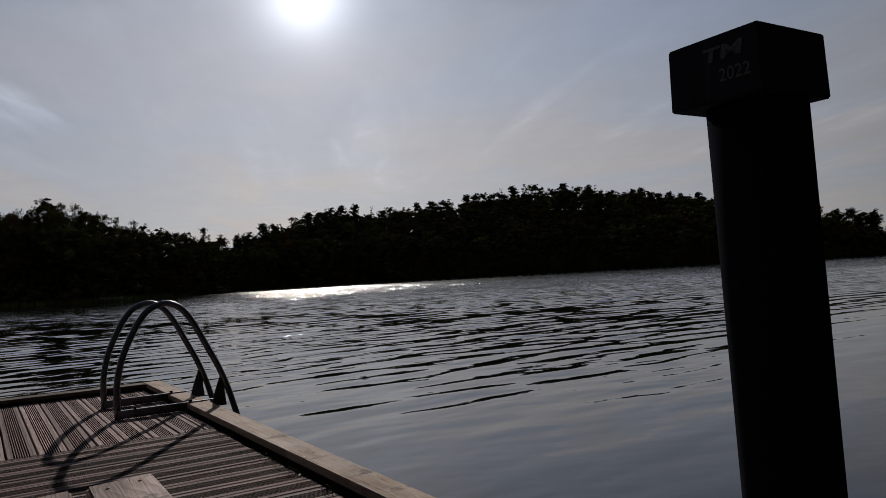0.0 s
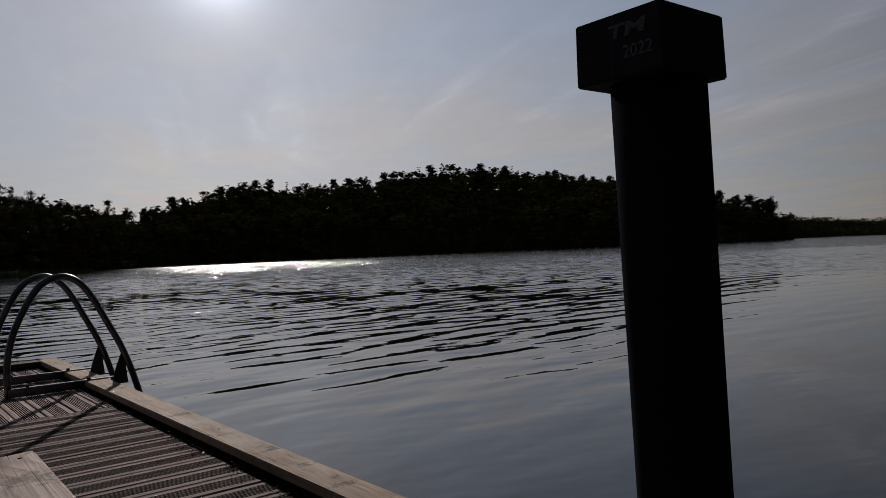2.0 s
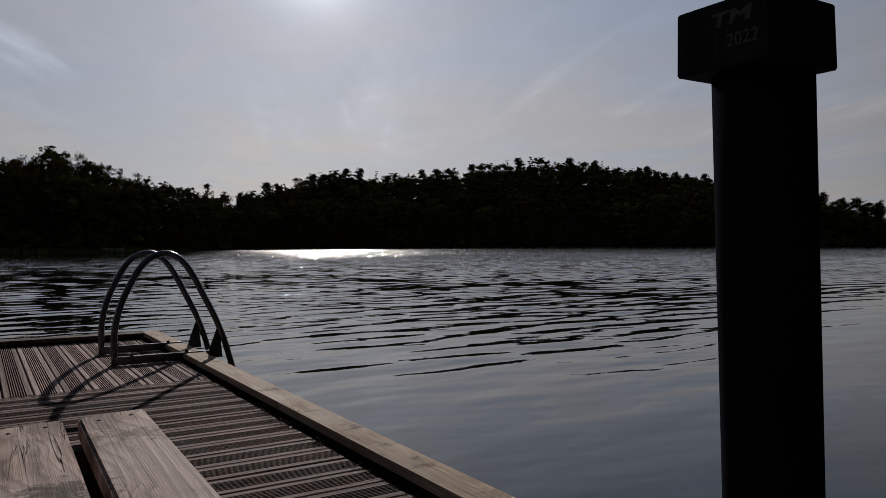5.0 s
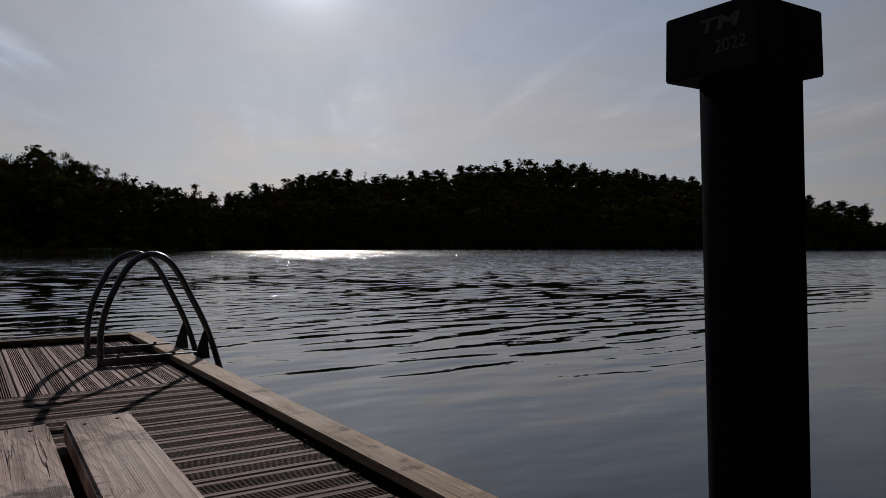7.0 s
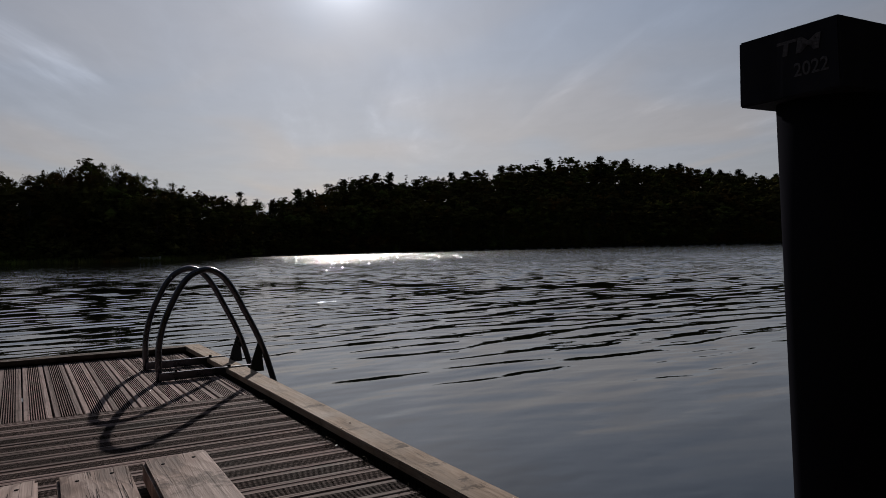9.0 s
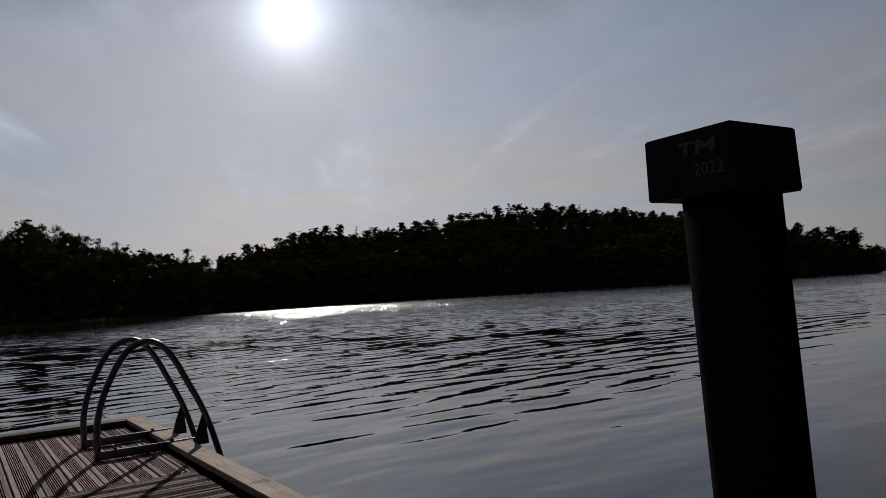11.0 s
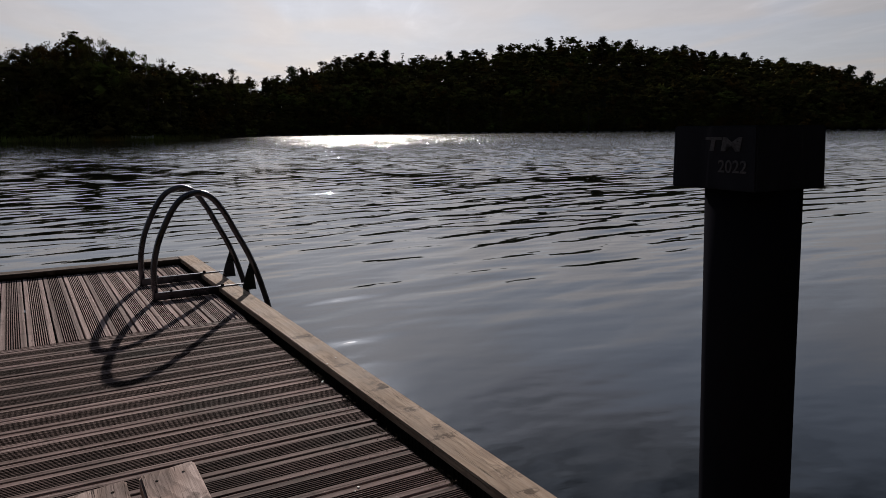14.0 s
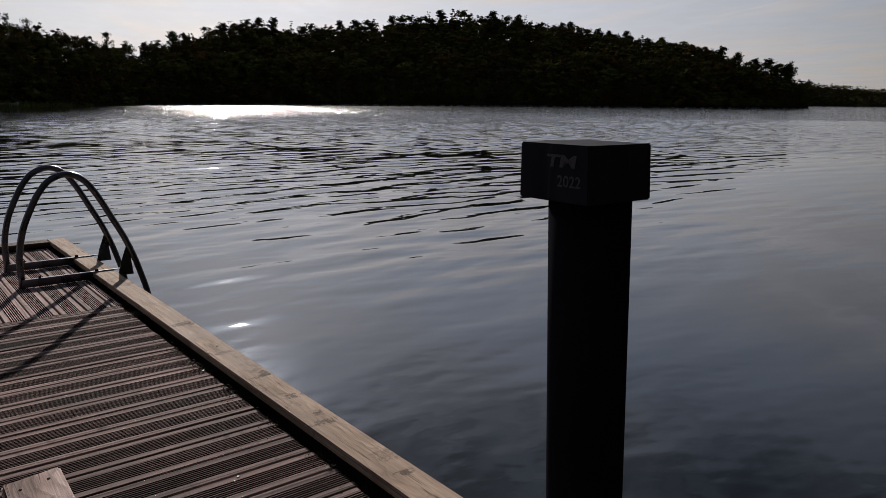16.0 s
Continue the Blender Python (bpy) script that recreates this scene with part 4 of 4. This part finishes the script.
def board_mesh(name, length, axis, material, **shape):
    prof = deck_profile(**shape)
    bm = bmesh.new()
    ends = []
    for s in (-length / 2, length / 2):
        ends.append([bm.verts.new((s, u, v) if axis == "x" else (u, s, v)) for u, v in prof])
    n = len(prof)
    for k in range(n):
        face = bm.faces.new((ends[0][k], ends[0][(k + 1) % n], ends[1][(k + 1) % n], ends[1][k]))
        # walls and floors of the grooves take the near-black material
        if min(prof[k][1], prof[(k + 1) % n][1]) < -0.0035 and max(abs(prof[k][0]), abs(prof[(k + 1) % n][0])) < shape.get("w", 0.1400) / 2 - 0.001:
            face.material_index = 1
        elif axis == "x" and max(abs(prof[k][0]), abs(prof[(k + 1) % n][0])) < shape.get("w", 0.1400) / 2 - 0.022 and abs(prof[k][0] - prof[(k + 1) % n][0]) < 0.006:
            face.material_index = 2
    bm.faces.new(ends[0])
    bm.faces.new(ends[1])
    bmesh.ops.recalc_face_normals(bm, faces=bm.faces)
    me = bpy.data.meshes.new(name)
    bm.to_mesh(me)
    bm.free()
    me.materials.append(material)
    me.materials.append(M_GROOVE)
    me.materials.append(M_RIDGE)
    return me


for name, bm, m in (
    ("kerb_timber", box(KERB_IN, KERB_W, NEAR, FAR + 0.142, 0.013, KERB_H, 0.004, 2), M_KERB),
    ("kerb_timber", box(LEFT, KERB_IN - 0.003, FAR, FAR + 0.142, 0.013, KERB_H, 0.004, 2), M_KERB_SHADED),
    # added bearers under the kerb, coloured dark to stand in for its shade
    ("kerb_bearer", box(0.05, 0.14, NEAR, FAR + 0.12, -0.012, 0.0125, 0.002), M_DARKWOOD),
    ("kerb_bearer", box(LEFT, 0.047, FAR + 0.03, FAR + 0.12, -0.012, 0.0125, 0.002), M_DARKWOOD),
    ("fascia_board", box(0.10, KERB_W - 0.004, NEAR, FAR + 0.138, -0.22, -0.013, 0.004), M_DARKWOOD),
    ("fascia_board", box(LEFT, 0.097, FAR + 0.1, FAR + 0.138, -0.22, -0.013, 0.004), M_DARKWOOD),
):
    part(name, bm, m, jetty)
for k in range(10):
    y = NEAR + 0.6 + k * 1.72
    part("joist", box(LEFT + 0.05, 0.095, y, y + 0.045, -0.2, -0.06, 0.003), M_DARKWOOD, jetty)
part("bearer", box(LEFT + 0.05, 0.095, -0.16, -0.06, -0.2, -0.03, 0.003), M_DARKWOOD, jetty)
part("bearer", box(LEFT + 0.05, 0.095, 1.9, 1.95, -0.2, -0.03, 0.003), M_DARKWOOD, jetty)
for y0, y1 in ((NEAR + 3.0, -9.0), (-8.6, -4.6), (-4.2, -1.2), (-0.8, FAR)):
    for x0, x1 in ((LEFT + 0.2, -1.9), (-1.2, 0.05)):
        part("float", box(x0, x1, y0, y1, -0.85, -0.2, 0.05, 2), M_FLOAT, jetty)

# ---- bathing ladder ----
LADDER_Y = (0.785, 1.345)


def rail_line(y):
    """Centre line of one hand rail: up from the deck, over in an arch, and down outside into the water."""
    pts = [(-0.395, y, 0.0), (-0.398, y, 0.10), (-0.396, y, 0.19)]
    ctrl = [(-0.396, 0.19), (-0.385, 0.27), (-0.355, 0.385), (-0.305, 0.50), (-0.25, 0.60), (-0.185, 0.672), (-0.10, 0.705), (-0.03, 0.692), (0.035, 0.64), (0.10, 0.54), (0.16, 0.42), (0.235, 0.27), (0.29, 0.13), (0.33, 0.0), (0.37, -0.16), (0.40, -0.4), (0.41, -0.9)]
    for i in range(len(ctrl) - 1):
        p0, p1, p2, p3 = ctrl[max(i - 1, 0)], ctrl[i], ctrl[i + 1], ctrl[min(i + 2, len(ctrl) - 1)]
        for k in range(1, 5):
            t = k / 4
            q = [0.5 * (2 * p1[j] + (p2[j] - p0[j]) * t + (2 * p0[j] - 5 * p1[j] + 4 * p2[j] - p3[j]) * t * t + (3 * p1[j] - p0[j] - 3 * p2[j] + p3[j]) * t ** 3) for j in (0, 1)]
            pts.append((q[0], y, q[1]))
    return pts


def bathing_ladder():
    ladder = empty("bathing_ladder", (0, 1.07, 0), "stainless steel bathing ladder with two arched hand rails", "ladder")
    base = Vector((0, 1.07, 0))

    def local(bm):
        bmesh.ops.translate(bm, vec=-base, verts=bm.verts)
        return bm

    for y in LADDER_Y:
        part("hand_rail", local(tube(rail_line(y), 0.0205, n=14)), M_STEEL, ladder, smooth=True)
        # flat bar on edge along the deck, folded over the kerb
        part("base_bar", local(box(-0.40, 0.018, y - 0.030, y - 0.024, 0.003, 0.055, 0.001)), M_STEEL, ladder)
        part("base_flange", local(box(-0.40, 0.20, y - 0.024, y - 0.002, 0.0485, 0.0545, 0.001)), M_STEEL, ladder)
        for bx, r in ((-0.295, 0.009), (0.045, 0.012)):
            part("bolt", local(disc(bx, y - 0.013, 0.060, r, 0.014, n=6)), M_SCREW, ladder)
        # triangular gusset that grips the rail
        for dy in (-0.003,):
            bm = bmesh.new()
            outline = [(0.182, 0.0), (0.204, 0.085), (0.246, 0.200), (0.272, 0.196), (0.274, 0.09), (0.284, 0.0)]
            lo = [bm.verts.new((px, y + dy, pz)) for px, pz in outline]
            hi = [bm.verts.new((px, y + dy + 0.006, pz)) for px, pz in outline]
            bm.faces.new(lo)
            bm.faces.new(hi[::-1])
            for k in range(len(outline)):
                bm.faces.new((lo[k], hi[k], hi[(k + 1) % 6], lo[(k + 1) % 6]))
            bmesh.ops.recalc_face_normals(bm, faces=bm.faces)
            part("gusset", local(bm), M_STEEL, ladder)
    for z, x in ((-0.25, 0.385), (-0.52, 0.404), (-0.79, 0.409)):
        part("rung", local(box(x - 0.035, x + 0.035, LADDER_Y[0], LADDER_Y[1], z - 0.012, z + 0.012, 0.004)), M_STEEL, ladder)
    return ladder


bathing_ladder()

# ---- mooring post with cap ----
CAP_TURN = -1.2


def mooring_post():
    cx, cy, c = -0.116, -3.552, 0.0821
    post = empty("mooring_post", (cx, cy, 0), "black round steel post with a square dark cap, scratched lettering", "post")
    # the pipe leans slightly inwards
    part("shaft", tube([(0.0502 - 0.0395 * z, -0.005, z) for z in (-0.02, 0.25, 0.5, 0.75, 1.022)], 0.0741, n=40), M_POST, post, smooth=True)
    bm = box(-c, c, -c, c, 1.0195, 1.118, 0.0025, 2)
    # narrower at the top, leaning with the pipe
    for v in bm.verts:
        k = (v.co.z - 1.0195) / 0.0985
        v.co.x, v.co.y = v.co.x * (1 - 0.02 * k) - 0.003 * k, v.co.y * (1 - 0.02 * k)
    part("cap", bm, M_CAP, post)
    post.rotation_euler = (0, 0, radians(CAP_TURN))
    return post, cx, cy, c


post, post_x, post_y, cap_half = mooring_post()


def lettering(text, size, x, z, slant, material, bold=0.0, stretch=1.0):
    """Letters scratched on the cap's face that looks to the bench."""
    cu = bpy.data.curves.new("lettering", "FONT")
    cu.body, cu.size, cu.extrude, cu.align_x, cu.shear, cu.offset = text, size, 0.0004, "CENTER", slant, bold
    tmp = bpy.data.objects.new("lettering", cu)
    scene.collection.objects.link(tmp)
    me = bpy.data.meshes.new_from_object(tmp.evaluated_get(bpy.context.evaluated_depsgraph_get()))
    bpy.data.objects.remove(tmp)
    me.materials.append(material)
    ob = new("lettering", me)
    ob.parent = post
    ob.matrix_basis = Matrix.Translation((-cap_half + (0.0016 - 0.003) * (z + 0.4 * size - 1.0195) / 0.0985 - 0.001, x, z)) @ Euler((radians(90), 0, radians(-90))).to_matrix().to_4x4() @ Matrix.Diagonal((stretch, 1, 1, 1))
    return ob


tagged(lettering("TM", 0.029, -0.019, 1.080, 0.1, M_CHALK, 0.0008, 1.75), "pale scratched capital letters")
tagged(lettering("2022", 0.027, -0.039, 1.047, 0.0, M_CHALK, 0.0003), "pale scratched year")

# ---- bench ----
BENCH_TOP, BENCH_END, BENCH_LEN = 0.4805, -2.931, 2.0


def bench():
    b = empty("bench", (-0.93, BENCH_END, 0), "weathered grey pine bench of spaced planks", "bench")
    base = b.location.copy()

    def local(bm):
        bmesh.ops.translate(bm, vec=-base, verts=bm.verts)
        return bm

    for x0, x1, back in ((-0.979, -0.876, -0.016), (-1.103, -1.001, 0.006), (-1.231, -1.128, 0.02), (-1.356, -1.254, 0.006)):
        bm = box(x0, x1, BENCH_END - BENCH_LEN, BENCH_END - back, BENCH_TOP - 0.034, BENCH_TOP, 0.004, 2)
        # the free end is sawn a little askew and worn round
        for v in bm.verts:
            if v.co.y > BENCH_END - 0.3 - back:
                v.co.y -= 0.2 * (x1 - v.co.x)
        plank = part("plank", local(bm), M_BENCH, b)
        for fx in (0.26, 0.74):
            for sy in (0.042 + back + 0.2 * (x1 - x0) * (1 - fx), BENCH_LEN - 0.05):
                part("screw", local(disc(x0 + (x1 - x0) * fx, BENCH_END - sy + 0.012 * (fx - 0.5), BENCH_TOP - 0.0005, 0.0035, 0.003, n=8)), M_SCREW, plank)
    for y in (BENCH_END - 0.055, BENCH_END - BENCH_LEN + 0.05):
        part("cross_rail", local(box(-1.34, -0.888, y - 0.022, y + 0.022, BENCH_TOP - 0.14, BENCH_TOP - 0.036, 0.003)), M_DARKWOOD, b)
        for x in (-1.29, -0.935):
            part("leg", local(box(x - 0.035, x + 0.035, y + 0.024 - 0.10, y - 0.024, 0.0, BENCH_TOP - 0.06, 0.003)), M_DARKWOOD, b)
    b.location.x -= 0.0136
    b.rotation_euler = (0, 0, radians(-1.2))
    return b


bench()

# ---- small litter ----
nr = np.random.default_rng(3)
bm = bmesh.new()
for k in range(420):
    y = (-1.25, -1.27, -1.62, -2.02, -2.4, -0.25, -1.0)[k % 7] + nr.normal() * (0.05 if k < 260 else 0.5)
    x = -0.008 - abs(nr.normal()) * (0.024 if k < 260 else 0.05)
    a, s = nr.uniform(0, 6.28), nr.uniform(0.003, 0.008)
    ux, uy = s * math.cos(a), s * math.sin(a)
    z = 0.002 + abs(nr.normal()) * 0.004
    bm.faces.new([bm.verts.new(p) for p in ((x - ux, y - uy, z), (x + uy * 0.5, y - ux * 0.5, z + 0.005), (x + ux, y + uy, z + 0.001), (x - uy * 0.5, y + ux * 0.5, z + 0.004))])
tagged(link_mesh("leaf_litter", bm, M_LITTER), "dry leaf scraps caught along the kerb", "litter", kind="stuff")
bm = bmesh.new()
for x, y, z, r in ((-0.03, -1.33, 0.002, 0.006), (-0.022, -1.318, 0.002, 0.004), (0.03, -1.24, 0.0505, 0.004), (0.10, -1.17, 0.0505, 0.004), (-0.29, -2.32, 0.002, 0.005), (-0.31, -2.34, 0.002, 0.003)):
    disc(x, y, z, r, 0.002, bm, 7)
tagged(link_mesh("droppings", bm, M_WHITE), "small white specks of bird droppings on the boards", "droppings", kind="stuff")

# ---- deck boards, laid last ----
near_length = -0.016 - LEFT - 0.002
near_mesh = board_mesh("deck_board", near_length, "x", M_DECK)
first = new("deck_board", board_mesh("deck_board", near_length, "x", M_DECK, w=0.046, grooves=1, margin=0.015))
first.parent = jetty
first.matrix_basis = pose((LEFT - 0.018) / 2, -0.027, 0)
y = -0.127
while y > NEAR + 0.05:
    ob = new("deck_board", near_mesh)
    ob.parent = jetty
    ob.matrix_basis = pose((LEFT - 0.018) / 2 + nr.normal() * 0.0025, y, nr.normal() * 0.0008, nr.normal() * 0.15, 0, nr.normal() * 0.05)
    y -= 0.15
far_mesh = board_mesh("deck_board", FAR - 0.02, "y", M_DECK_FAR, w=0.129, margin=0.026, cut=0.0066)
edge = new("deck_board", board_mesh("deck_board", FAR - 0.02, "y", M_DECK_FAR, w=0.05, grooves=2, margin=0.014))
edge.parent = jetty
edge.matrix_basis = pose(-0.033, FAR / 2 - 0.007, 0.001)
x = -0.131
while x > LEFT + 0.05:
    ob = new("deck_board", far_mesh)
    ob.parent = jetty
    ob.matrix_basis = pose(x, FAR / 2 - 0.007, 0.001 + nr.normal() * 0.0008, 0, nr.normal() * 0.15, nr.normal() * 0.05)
    x -= 0.137
